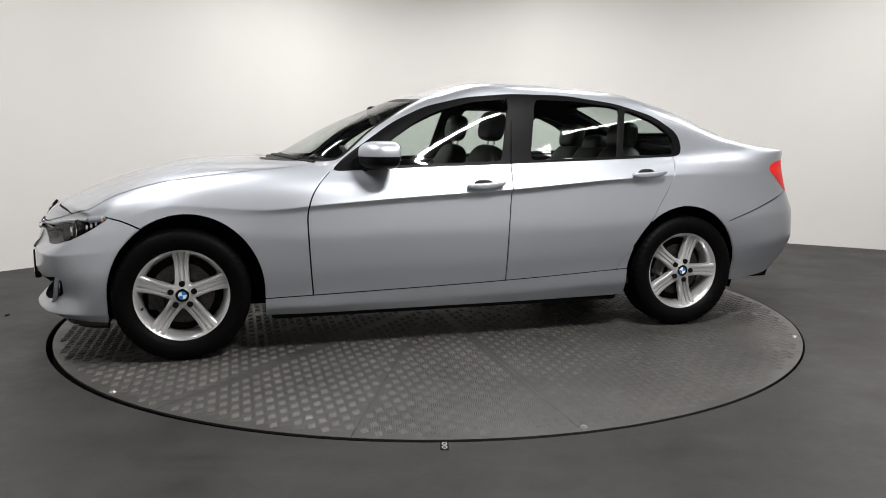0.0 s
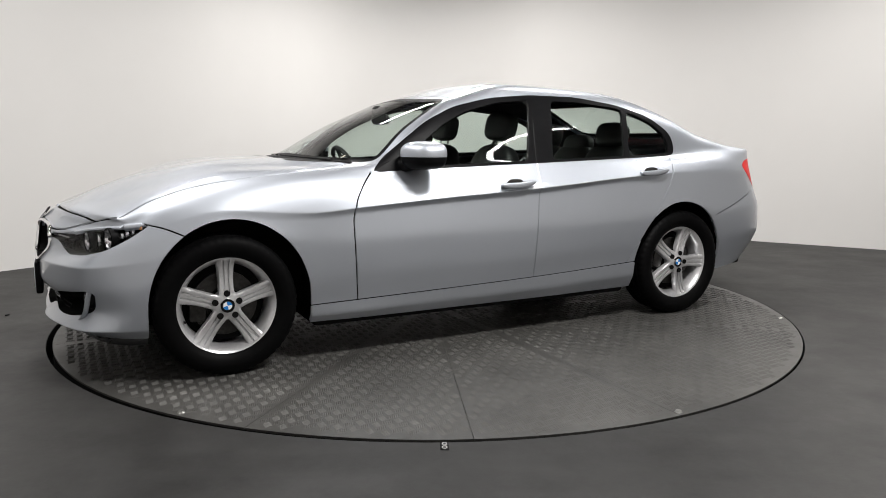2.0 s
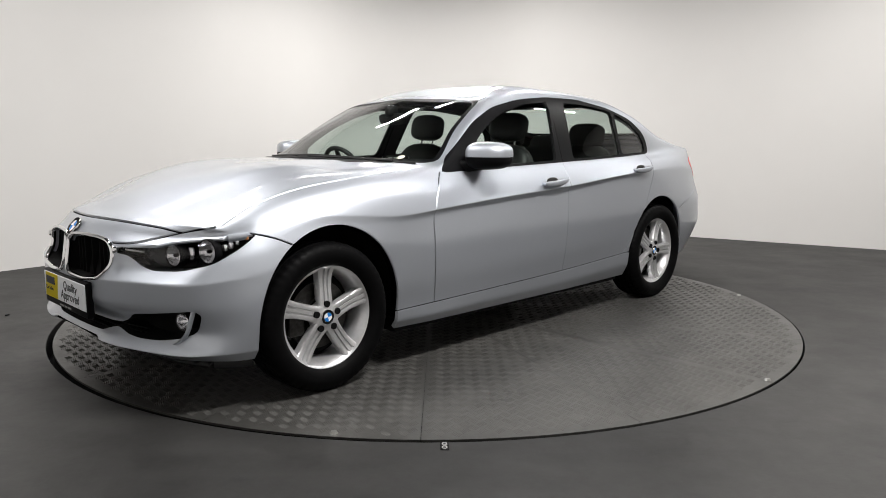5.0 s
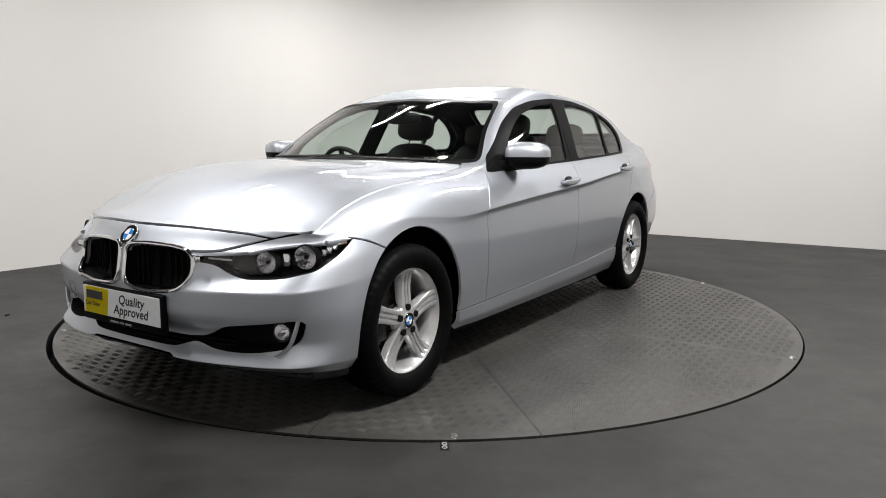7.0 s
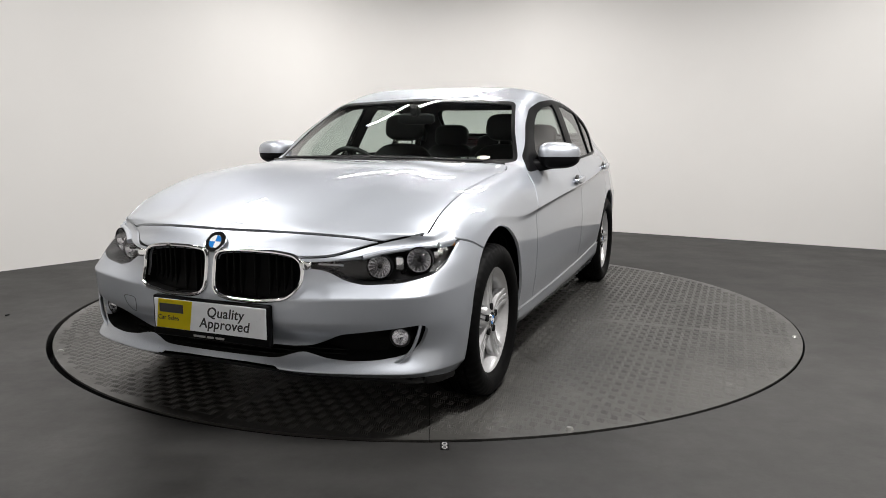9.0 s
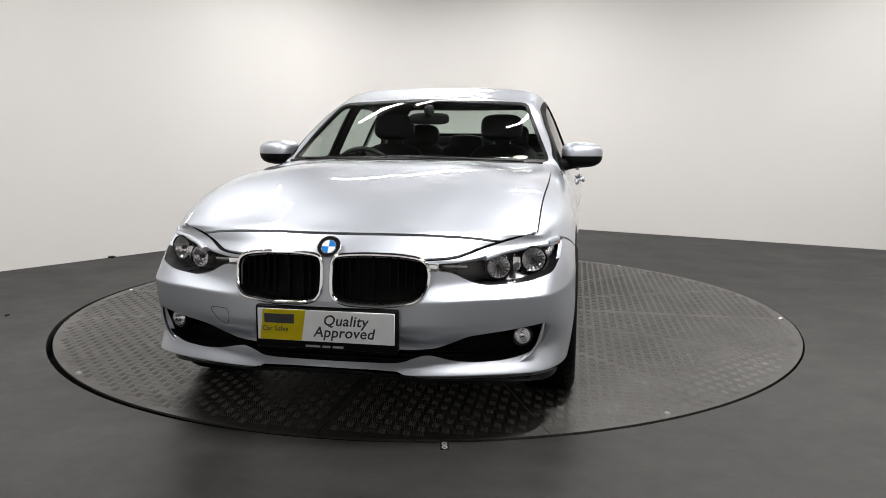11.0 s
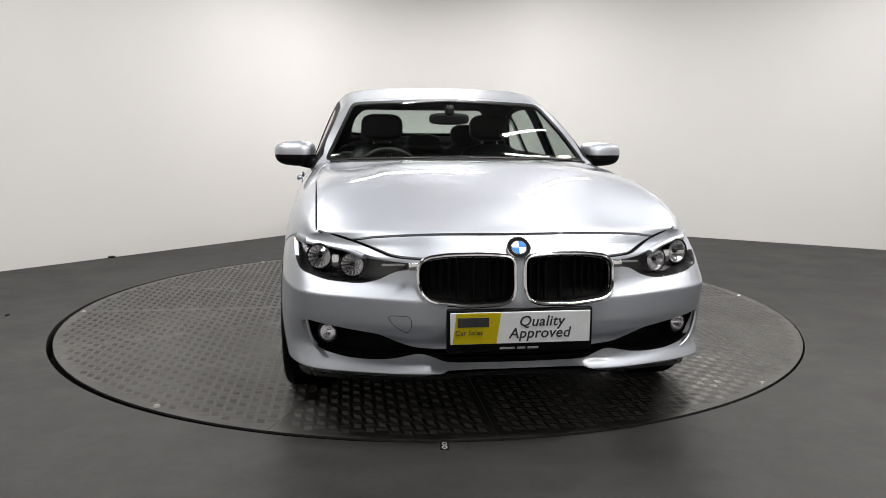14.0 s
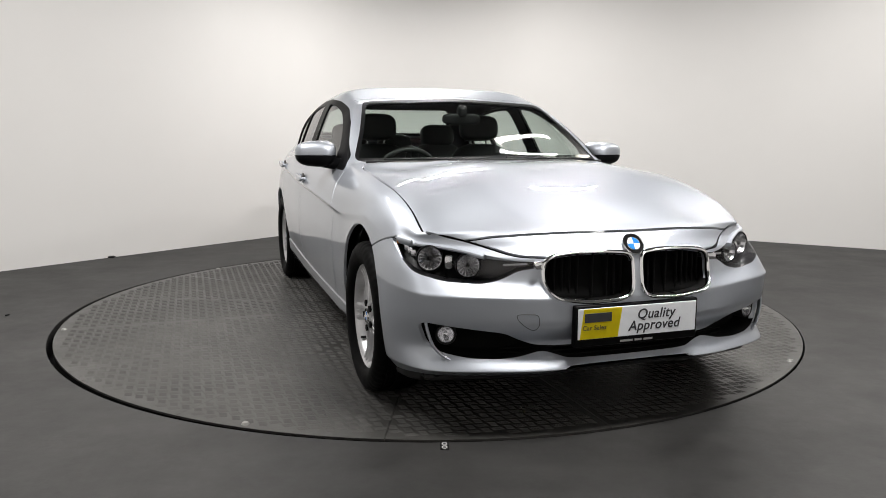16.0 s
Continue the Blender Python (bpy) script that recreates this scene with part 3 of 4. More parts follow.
# windscreen and rear screen
WS = round_poly([(-.70, .972), (0, .992), (.70, .972), (.725, .985), (.575, 1.302), (.54, 1.314), (0, 1.338), (-.54, 1.314), (-.575, 1.302)], .03)
fore = lambda M: (M[:, 0] > -.05) & (M[:, 0] < 1.0) & (M[:, 2] > .93)
skin.mark(fore, lambda V: poly_sdf(YZ(V), WS), "screen_edge", ["shell"])
skin.mark(fore, lambda V: poly_sdf(YZ(V), WS) + .018, "screen", ["screen_edge"])
RS = round_poly([(-.60, 1.125), (.60, 1.125), (.56, 1.27), (.48, 1.35), (-.48, 1.35), (-.56, 1.27)], .06)
aft = lambda M: (M[:, 0] < -1.1) & (M[:, 0] > -2.0) & (M[:, 2] > 1.05)
skin.mark(aft, lambda V: poly_sdf(YZ(V), RS), "rear_edge", ["shell"])
skin.mark(aft, lambda V: poly_sdf(YZ(V), RS) + .02, "rear_screen", ["rear_edge"])

# nose openings
nose = lambda M: M[:, 0] > 1.6
LAMP = round_poly([(.185, .652), (.185, .630), (.255, .622), (.315, .585), (.375, .570), (.50, .578), (.63, .606), (.715, .655), (.785, .716), (.70, .706), (.60, .700), (.50, .690), (.36, .668), (.27, .655)], .03)
KID = round_poly([(.017, .60), (.018, .662), (.036, .682), (.12, .687), (.24, .684), (.322, .674), (.350, .657), (.361, .625), (.359, .580), (.346, .546), (.315, .523), (.20, .508), (.08, .512), (.038, .524), (.019, .55)], .03)
INTAKE = round_poly([(-.3, .338), (.3, .336), (.38, .342), (.44, .365), (.50, .396), (.62, .412), (.772, .432), (.787, .412), (.755, .338), (.70, .313), (.62, .300), (.52, .297), (.44, .303), (.385, .315), (.35, .320), (.31, .310), (.265, .294), (.22, .291), (-.22, .291)], .025)
CHIN = round_poly([(-.30, .10), (-.30, .271), (0, .272), (.25, .271), (.285, .256), (.33, .236), (.40, .229), (.55, .222), (.56, .10)], .012)
TAIL = round_poly([(-2.05, .917), (-2.08, .948), (-2.167, .970), (-2.5, .97), (-2.5, .79), (-2.225, .782), (-2.20, .785), (-2.12, .845)], .03)
skin.mark(nose, lambda V: poly_sdf(QZ(V), LAMP), "lamp", ["shell"])
skin.mark(nose, lambda V: poly_sdf(YZ(V), KID), "kidney", ["shell"])
skin.mark(nose, lambda V: poly_sdf(YZ(V), INTAKE), "intake", ["shell"])
skin.mark(nose, lambda V: poly_sdf(YZ(V), CHIN), "chin", ["shell"])
skin.mark(lambda M: (M[:, 0] < -1.9) & (M[:, 1] > .35), lambda V: poly_sdf(XZ(V), TAIL), "tail", ["shell"])

# panel joints
GAP = .0040


def side_dist(P, line):
    """Distance to an open line, signed by the side on which a point lies."""
    a = np.asarray(line, float)
    best, sign = np.full(len(P), 1e9), np.ones(len(P))
    for (ax, ay), (bx, by) in zip(a[:-1], a[1:]):
        ex, ey = bx - ax, by - ay
        wx, wy = P[:, 0] - ax, P[:, 1] - ay
        t = np.clip((wx * ex + wy * ey) / (ex * ex + ey * ey + 1e-12), 0, 1)
        d = (wx - t * ex) ** 2 + (wy - t * ey) ** 2
        near = d < best
        best = np.where(near, d, best)
        sign = np.where(near, np.where(ex * wy - ey * wx >= 0, 1, -1), sign)
    return sign * np.sqrt(best)


def joint(where, plane, line, wide=GAP, only=("shell",)):
    line = smooth_line(line)
    near = lambda: (line_dist(plane(skin.mid()), line) < .03) & where(skin.mid()) & np.isin(skin.T, only)
    skin.cut(near(), lambda V: side_dist(plane(V), line) - wide)
    skin.cut(near(), lambda V: side_dist(plane(V), line) + wide)
    hit = near() & (line_dist(plane(skin.mid()), line) < wide * 1.02)
    skin.T[hit] = "seam"


HOOD_SIDE = [(.80, .60), (.765, .68), (.80, .722), (.95, .742), (1.276, .747), (1.60, .735), (1.872, .726)]
deck = lambda M: (M[:, 2] > .70) & (M[:, 0] > .70)
joint(lambda M: deck(M) & (M[:, 1] > .55) & (M[:, 2] > .742 - .4 * np.maximum(0, M[:, 0] - 1.87)), XY, HOOD_SIDE)
joint(lambda M: (M[:, 0] > 1.75) & (M[:, 2] > .69) & (M[:, 1] < .592), lambda V: np.stack([V[:, 1], V[:, 2]], 1), [(.66, .709), (.56, .722), (.48, .734), (.28, .748), (-.1, .7505)])
joint(nose, QZ, [(.62, .742), (.5, .722), (.36, .690), (.27, .672), (.16, .668)], .0045)
joint(lambda M: (M[:, 0] > 1.5) & (M[:, 1] > .7), XZ, [(1.738, .718), (1.66, .697), (1.585, .664)])
side = lambda M: (M[:, 1] > .7) & (M[:, 2] > .2)
joint(side, XZ, [(.668, .927), (.725, .869), (.768, .799), (.787, .728), (.791, .657), (.781, .454), (.77, .303)])
joint(side, XZ, [(-.345, 1.2), (-.312, .964), (-.30, .827), (-.284, .628), (-.278, .472), (-.277, .325)], only=("shell", "trim"))
joint(side, XZ, [(-1.355, 1.0), (-1.32, .927), (-1.275, .83), (-1.215, .733), (-1.145, .619), (-1.06, .507), (-.956, .362)])
joint(side, XZ, [(1.02, .288), (.75, .296), (-.28, .325), (-1.03, .36)], .0042)
joint(side, XZ, [(-1.69, .617), (-1.95, .70), (-2.22, .79)])
joint(lambda M: (M[:, 0] < -1.85) & (M[:, 2] > .97), XY, [(-1.85, .59), (-2.05, .60), (-2.5, .60)])
joint(lambda M: (M[:, 0] > -.3) & (M[:, 0] < .2) & (M[:, 2] > 1.2), YZ, [(.602, 1.30), (.59, 1.312), (.55, 1.325), (0, 1.352)], .0018)

# name the panels that the joints part
M = skin.mid()
x, y, z = M.T
sh = skin.T == "shell"
hood_in = poly_sdf(XY(M), np.vstack([smooth_line(HOOD_SIDE), [(1.95, .5), (2.06, .28), (2.10, 0), (2.1, -.1), (.7, -.1)]]))
sill_z = np.interp(x, [-1.03, -.28, .75, 1.02], [.36, .325, .296, .288])
df = np.interp(z, [.303, .454, .657, .728, .799, .869, .93], [.77, .781, .791, .787, .768, .725, .668])
db = np.interp(z, [.325, .472, .628, .827, .964, 1.2], [-.277, -.278, -.284, -.30, -.312, -.345])
dr = np.interp(z, [.362, .507, .619, .733, .83, .927, 1.0], [-.956, -1.06, -1.145, -1.215, -1.275, -1.32, -1.355])
bump_top = np.interp(x, [1.585, 1.66, 1.738], [.664, .697, .718])
name = np.full(len(M), "front_wing", dtype="U16")
name[(x < df) & (x >= db)] = "front_door"
name[(x < db) & (x >= dr)] = "rear_door"
name[x < dr] = "rear_quarter"
name[(z < sill_z) & (x < 1.1) & (x > -1.1)] = "sill"
name[(x > 1.585) & (z < bump_top)] = "front_bumper"
name[(x > 1.738) & (z < .735)] = "front_bumper"
lid_z = np.interp(y, [0, .28, .48, .56, .66, .73], [.7505, .748, .734, .722, .709, .712])
name[(x > 1.86) & (z < lid_z)] = "front_bumper"
name[(x < -1.69) & (z < np.interp(x, [-2.22, -1.95, -1.69], [.79, .70, .617]))] = "rear_bumper"
name[(hood_in < 0) & (z > np.where(x > 1.82, lid_z, .70)) & (x > .75)] = "bonnet"
name[(z > .99) & (x < .75) & (x > -1.95) & (y < np.interp(z, [.95, 1.1, 1.3, 1.36, 1.45], [.80, .72, .66, .63, .6]))] = "roof"
name[(x < -1.9) & (y < .6) & (z > .75)] = "boot_lid"
skin.T[sh] = name[sh]
skin.T[(skin.T == "shell")] = "front_wing"


def edges_of(F):
    """Border edges of a set of triangles, in face order."""
    E = np.concatenate([F[:, [0, 1]], F[:, [1, 2]], F[:, [2, 0]]])
    key = np.sort(E, 1)
    u, inv, cnt = np.unique(key, axis=0, return_inverse=True, return_counts=True)
    return E[cnt[inv.ravel()] == 1]


def sheet(tags, sides="both", flange=0.0, push=0.0):
    """A panel as verts, normals, faces: the left one, its mirror image, or both, with edges turned in."""
    V, N, F = skin.take(tags)
    V = V + N * push
    if flange:
        E = edges_of(F)
        E = E[~((np.abs(V[E[:, 0], 1]) < 1e-4) & (np.abs(V[E[:, 1], 1]) < 1e-4))]
        used = np.unique(E)
        k = len(V)
        pos = {int(w): i for i, w in enumerate(used)}
        n = len(used)
        V = np.concatenate([V, V[used] - N[used] * .0004, V[used] - N[used] * flange])
        N = np.concatenate([N, N[used], N[used]])
        add = []
        for a, b in E:
            p, q = k + pos[int(a)], k + pos[int(b)]
            add += [(p, p + n, q + n), (p, q + n, q)]
        F = np.concatenate([F, np.array(add)])
    flip = np.array([1, -1, 1])
    if sides == "left":
        return V, N, F
    if sides == "right":
        return V * flip, N * flip, F[:, ::-1]
    return np.concatenate([V, V * flip]), np.concatenate([N, N * flip]), np.concatenate([F, F[:, ::-1] + len(V)])


car = new("car")
tagged(car, "silver metallic saloon car with black trim, parked on the turntable", "car")
SIDES = ("left", "right")


def panel(name, tags, material, sides="both", flange=.014, parent=None, label="", push=0.0):
    V, N, F = sheet(tags, sides, flange, push)
    return part(name, (V, F), material, parent or car, label, normals=N)


bonnet = panel("bonnet", ["bonnet"], M_PAINT)
roof = panel("roof", ["roof"], M_PAINT, flange=.01)
front_bumper = panel("front_bumper", ["front_bumper"], M_PAINT, flange=.02)
panel("chin", ["chin"], M_VOID, flange=.01, parent=front_bumper, label="black lower chin of the bumper", push=-.012)
rear_bumper = panel("rear_bumper", ["rear_bumper"], M_PAINT)
panel("boot_lid", ["boot_lid"], M_PAINT)
panel("panel_joint", ["seam"], M_VOID, flange=0, push=-.011, label="black rubber panel joints")
panel("windscreen", ["screen"], M_GLASS, flange=0, label="clear green-tinted windscreen")
panel("windscreen_border", ["screen_edge"], M_TRIM, flange=.004, label="black windscreen border")
panel("rear_screen", ["rear_screen"], M_GLASS, flange=0, label="clear green-tinted rear window")
panel("rear_screen_border", ["rear_edge"], M_TRIM, flange=.004)
doors = {}
for sd in SIDES:
    panel("front_wing", ["front_wing"], M_PAINT, sd, .012)
    panel("rear_quarter", ["rear_quarter"], M_PAINT, sd, .012)
    panel("sill", ["sill"], M_PAINT, sd, .02, push=.006)
    doors[sd, 0] = panel("front_door", ["front_door"], M_PAINT, sd)
    doors[sd, 1] = panel("rear_door", ["rear_door"], M_PAINT, sd)
    panel("window_trim", ["trim"], M_TRIM, sd, .012, label="satin black window surround and pillar", push=.0015)
    panel("window_pane", ["win_front"], M_GLASS, sd, 0, doors[sd, 0], push=-.006)
    panel("window_pane", ["win_rear"], M_GLASS, sd, 0, doors[sd, 1], push=-.006)
    panel("quarter_pane", ["win_quarter"], M_GLASS, sd, 0, doors[sd, 1], push=-.006)
    tl = panel("tail_light", ["tail"], M_RED, sd, .02, label="glossy red tail light", push=.002)


# ---- fittings let into the skin ----
def mirror_y(data):
    v, f = data
    return [(p[0], -p[1], p[2]) for p in v], [tuple(q)[::-1] for q in f]


def both(name, data, material, parents=None, label=""):
    """The same piece on the left and, mirrored, on the right."""
    a = part(name, data, material, parents[0] if parents else car, label)
    b = part(name, mirror_y(data), material, parents[1] if parents else car, label)
    return a, b


def pocket(tag, way):
    """Floor and walls of a recess behind an opening of the skin."""
    V, N, F = skin.take([tag])
    k = len(V)
    W = V + np.array(way)
    faces = [tuple(f + k) for f in F]
    for a, b in edges_of(F):
        if abs(V[a, 1]) < 1e-4 and abs(V[b, 1]) < 1e-4:
            continue
        faces += [(a, b, b + k), (a, b + k, a + k)]
    return np.concatenate([V - N * .001, W]), faces


def nose_x(y, z):
    W = skin.V[skin.V[:, 0] > 1.6]
    d = (W[:, 1] - y) ** 2 + (W[:, 2] - z) ** 2
    i = np.argsort(d)[:6]
    w = 1 / (d[i] + 1e-6)
    return float((W[i, 0] * w).sum() / w.sum())


def flank_y(x, z):
    W = skin.V[skin.V[:, 1] > .5]
    d = (W[:, 0] - x) ** 2 + (W[:, 2] - z) ** 2
    i = np.argsort(d)[:6]
    w = 1 / (d[i] + 1e-6)
    return float((W[i, 1] * w).sum() / w.sum())


# kidney grilles
def kidney(sd):
    s = 1 if sd == "left" else -1
    turn = (lambda d: d) if s > 0 else mirror_y
    g = part("kidney_grille", turn(pocket("kidney", (-.06, 0, 0))), M_VOID, car, "black kidney grille with chrome surround")
    P = np.array([(nose_x(yy, zz) + .002, yy, zz) for yy, zz in KID])
    for _ in range(2):
        P[:, 0] = 0.5 * P[:, 0] + 0.25 * (np.roll(P[:, 0], 1) + np.roll(P[:, 0], -1))
    part("chrome_surround", turn(tube(P, .0085, 10, True, 1.3)), M_CHROME, g, "bright chrome surround")
    lo, hi = P[:, 1].min(), P[:, 1].max()
    for k in range(11):
        yy = lo + (hi - lo) * (k + 1) / 12
        col = P[np.abs(P[:, 1] - yy) < .02]
        z0, z1 = col[:, 2].min() + .004, col[:, 2].max() - .004
        xm = nose_x(yy, (z0 + z1) / 2) - .045
        bm = bmesh.new()
        add_box(bm, (xm - .025, s * yy - .0035, z0), (xm + .012, s * yy + .0035, z1), .002, 1, None)
        part("grille_slat", bm, M_VOID, g)


for sd in SIDES:
    kidney(sd)


# headlights
def bowl(r, deep):
    prof = [(r * 1.06, .004), (r, .006), (r * .97, 0)] + [(r * w, -deep * (1 - w * w)) for w in (.9, .75, .6, .45, .3, .15, .02)]
    return lathe(prof, 40)


def headlight(sd):
    s = 1 if sd == "left" else -1
    turn = (lambda d: d) if s > 0 else mirror_y
    h = part("headlight", turn(pocket("lamp", (-.075, -.03, 0))), M_HOUSING, car, "clear-lensed headlight with black bezel")
    V, N, F = skin.take(["lamp"])
    part("lens", turn((V + N * .0015, F)), M_LENS, h, "clear plastic lens")
    Q = np.stack([(V[:, 1] - V[:, 0] + 2.0) / math.sqrt(2), V[:, 2]], 1)

    def seat_at(qq, zz, deep):
        i = np.argmin((Q[:, 0] - qq) ** 2 + (Q[:, 1] - zz) ** 2)
        d = N[i] + np.array([.9, 0, 0])
        p = V[i] - N[i] * deep
        return pose(p[0], p[1], zz, 0, 0, math.degrees(math.atan2(d[1], d[0])) - 90)

    for qq, zz, r in ((.445, .628, .043), (.585, .648, .046)):
        m = seat_at(qq, zz, .032)
        part("reflector", turn(moved(lathe([(r, .002)] + [(r * w, -.034 * (1 - w * w)) for w in (.92, .75, .55, .35, .15, .02)], 18), m)), M_FACET, h, "faceted chrome reflector bowl", smooth=False)
        part("bezel_ring", turn(moved(lathe([(r * .97, .001), (r * 1.02, .006), (r * 1.10, .003), (r * 1.14, -.03)], 40), m)), M_TRIM, h)
        part("bulb_cap", turn(moved(blob((.009, .014, .009), .9, 14, 8), m @ pose(0, -.012, 0))), M_BLACK, h)
    # bridge between the bowls, indicator block and amber marker
    part("bridge", turn(moved(blob((.016, .008, .026), .5, 20, 10), seat_at(.515, .638, .040))), M_CHROME, h)
    for qq, zz in ((.662, .664), (.686, .672), (.708, .684)):
        part("indicator", turn(moved(blob((.010, .005, .013), .4, 12, 8), seat_at(qq, zz, .030))), M_FACET, h)
    part("side_marker", turn(moved(blob((.014, .006, .008), .5, 16, 8), seat_at(.735, .700, .012))), M_AMBER, h, "small amber side marker")
    brow = [tuple((seat_at(w, zz, .004)).translation) for w, zz in ((.745, .708), (.66, .699), (.57, .692), (.47, .680), (.38, .664))]
    part("brow_strip", turn(tube(smooth_line(brow, 5), .010, 10, False, 1.5)), M_PAINT, h, "silver brow strip")
    part("blade", turn(tube([(2.075, .405, .643), (2.055, .445, .640), (2.035, .485, .637)], .004, 8)), M_RIM, h)
    part("chrome_corner", turn(moved(blob((.010, .020, .015), .45), pose(2.108, .376, .642, 0, 0, -20))), M_CHROME, h)


for sd in SIDES:
    headlight(sd)

# lower intake, fog lamps and splitter fins
intake_data = pocket("intake", (-.11, 0, .01))
v0, f0 = [tuple(p) for p in intake_data[0]], [tuple(q) for q in intake_data[1]]
v1, f1 = mirror_y((v0, f0))
k0 = len(v0)
part("lower_intake", (v0 + v1, f0 + [tuple(w + k0 for w in q) for q in f1]), M_VOID, front_bumper, "black lower air intake")
for zz in (.298, .312, .326):
    path = [(nose_x(abs(w), zz) - .03, w, zz) for w in np.linspace(-.5, .5, 15)]
    part("intake_bar", tube(path, .003, 6), M_VOID, front_bumper)
FOG = pose(1.978, .685, .378, 0, 0, -74)
fogs = both("fog_light", moved(lathe([(.040, -.05), (.040, 0), (.037, .006), (.032, .004)], 36), FOG), M_BLACK, label="round fog lamp in black bezel")
both("fog_reflector", moved(bowl(.030, .026), FOG), M_FACET, fogs)
both("fog_lens", moved(lathe([(.032, .003), (.024, .007), (.012, .009), (.0005, .010)], 28), FOG), M_LENS, fogs)
fin = smooth_line([(1.972, .762, .428), (1.982, .752, .38), (1.992, .732, .332), (2.01, .69, .296), (2.03, .63, .279)], 6)
both("intake_fin", tube(fin, .006, 8, False, 1.8), M_PAINT, (front_bumper, front_bumper), "silver fin beside the fog lamp")
lip = [(2.112, 0, .248), (2.108, .2, .246), (2.095, .31, .236), (2.03, .52, .226), (1.96, .70, .214), (1.87, .775, .206), (1.78, .80, .203)]
lip_path = smooth_line(lip, 6)
full = np.vstack([lip_path[::-1], (lip_path * np.array([1, -1, 1]))[1:]])
part("air_dam", tube(full - np.array([.03, 0, .012]), .014, 8, False, 1.4), M_BLACK, front_bumper, "black rubber air dam")
flap = round_poly([(-.47, .47), (-.39, .47), (-.385, .43), (-.40, .405), (-.43, .42), (-.46, .445)], .02)
part("tow_eye_cover_joint", tube([(nose_x(-p[0], p[1]) + .0002, p[0], p[1]) for p in flap], .0012, 6, True), M_STEEL, front_bumper)


# roundels
def roundel(parent, m, r):
    """Enamelled disc: black ring, blue and white quarters, bright rim."""
    b = part("roundel", moved(lathe([(.0005, .001), (r * .97, .001), (r, -.001), (r, -.006)], 40), m), M_VOID, parent, "round enamel badge with blue and white quarters")
    part("rim", moved(lathe([(r * .94, .0012), (r * .97, .003), (r * 1.02, .001), (r * 1.03, -.004)], 40), m), M_CHROME, b)
    part("inner_rim", moved(lathe([(r * .60, .0013), (r * .63, .0024), (r * .66, .0013)], 40), m), M_CHROME, b)
    for k in range(4):
        pts = [(0, .002, 0)] + [(r * .6 * math.cos(w), .002, r * .6 * math.sin(w)) for w in np.linspace(k * math.pi / 2, (k + 1) * math.pi / 2, 9)]
        part("quarter", moved((pts, [tuple(range(10))]), m), M_BLUE if k % 2 else M_ENAMEL, b, smooth=False)
    return b


roundel(car, pose(2.136, 0, .710, 0, 0, -90) @ pose(0, 0, 0, 36, 0, 0), .043)


# ---- front plate ----
def lettering(name, words, size, m, material, parent, slant=0.0):
    cu = bpy.data.curves.new(name, "FONT")
    cu.body, cu.size, cu.align_x, cu.extrude, cu.offset, cu.shear, cu.space_character = words, size, "CENTER", .0004, size * .014 if size > .03 else 0.0, slant, 1.05
    ob = bpy.data.objects.new(name, cu)
    me = bpy.data.meshes.new_from_object(ob)
    bpy.data.objects.remove(ob)
    me.transform(m)
    me.materials.clear()
    me.materials.append(material)
    out = new(name, me)
    out.parent = parent
    return out


def facing(y, z, x):
    return Matrix(((0, 0, 1, x), (1, 0, 0, y), (0, 1, 0, z), (0, 0, 0, 1)))


PX = 2.190
bm = bmesh.new()
add_box(bm, (2.160, -.265, .343), (PX, .265, .499), .008, 3)
plate = part("plate_holder", bm, M_TRIM, car, "black plate holder with white and yellow dealer plate")
bm = bmesh.new()
add_box(bm, (PX - .002, -.254, .374), (PX + .003, .254, .488), .0012, 1)
part("plate", bm, M_WHITE, plate, "white dealer plate")
bm = bmesh.new()
q = [bm.verts.new(p) for p in ((PX + .0036, -.246, .375), (PX + .0036, -.088, .375), (PX + .0036, -.072, .487), (PX + .0036, -.232, .487))]
bm.faces.new(q)
bmesh.ops.extrude_face_region(bm, geom=bm.faces[:])
part("yellow_panel", bm, M_YELLOW, plate, "yellow printed panel", smooth=False)
lettering("lettering", "Quality", .053, facing(.074, .436, PX + .0036), M_INK, plate, 0.2)
lettering("lettering", "Approved", .053, facing(.068, .393, PX + .0036), M_INK, plate, 0.2)
lettering("lettering", "Car Sales", .025, facing(-.187, .408, PX + .0046), M_INK, plate)
for y0, y1, z0, z1, mm, xx in ((-.228, -.116, .436, .470, M_INK, .0046), (-.075, -.02, .352, .360, M_PALE, .001), (-.012, .018, .352, .360, M_PALE, .001), (.026, .066, .352, .360, M_PALE, .001)):
    bm = bmesh.new()
    add_box(bm, (PX + xx - .003, y0, z0), (PX + xx, y1, z1), .0005, 1)
    part("print_bar", bm, mm, plate)


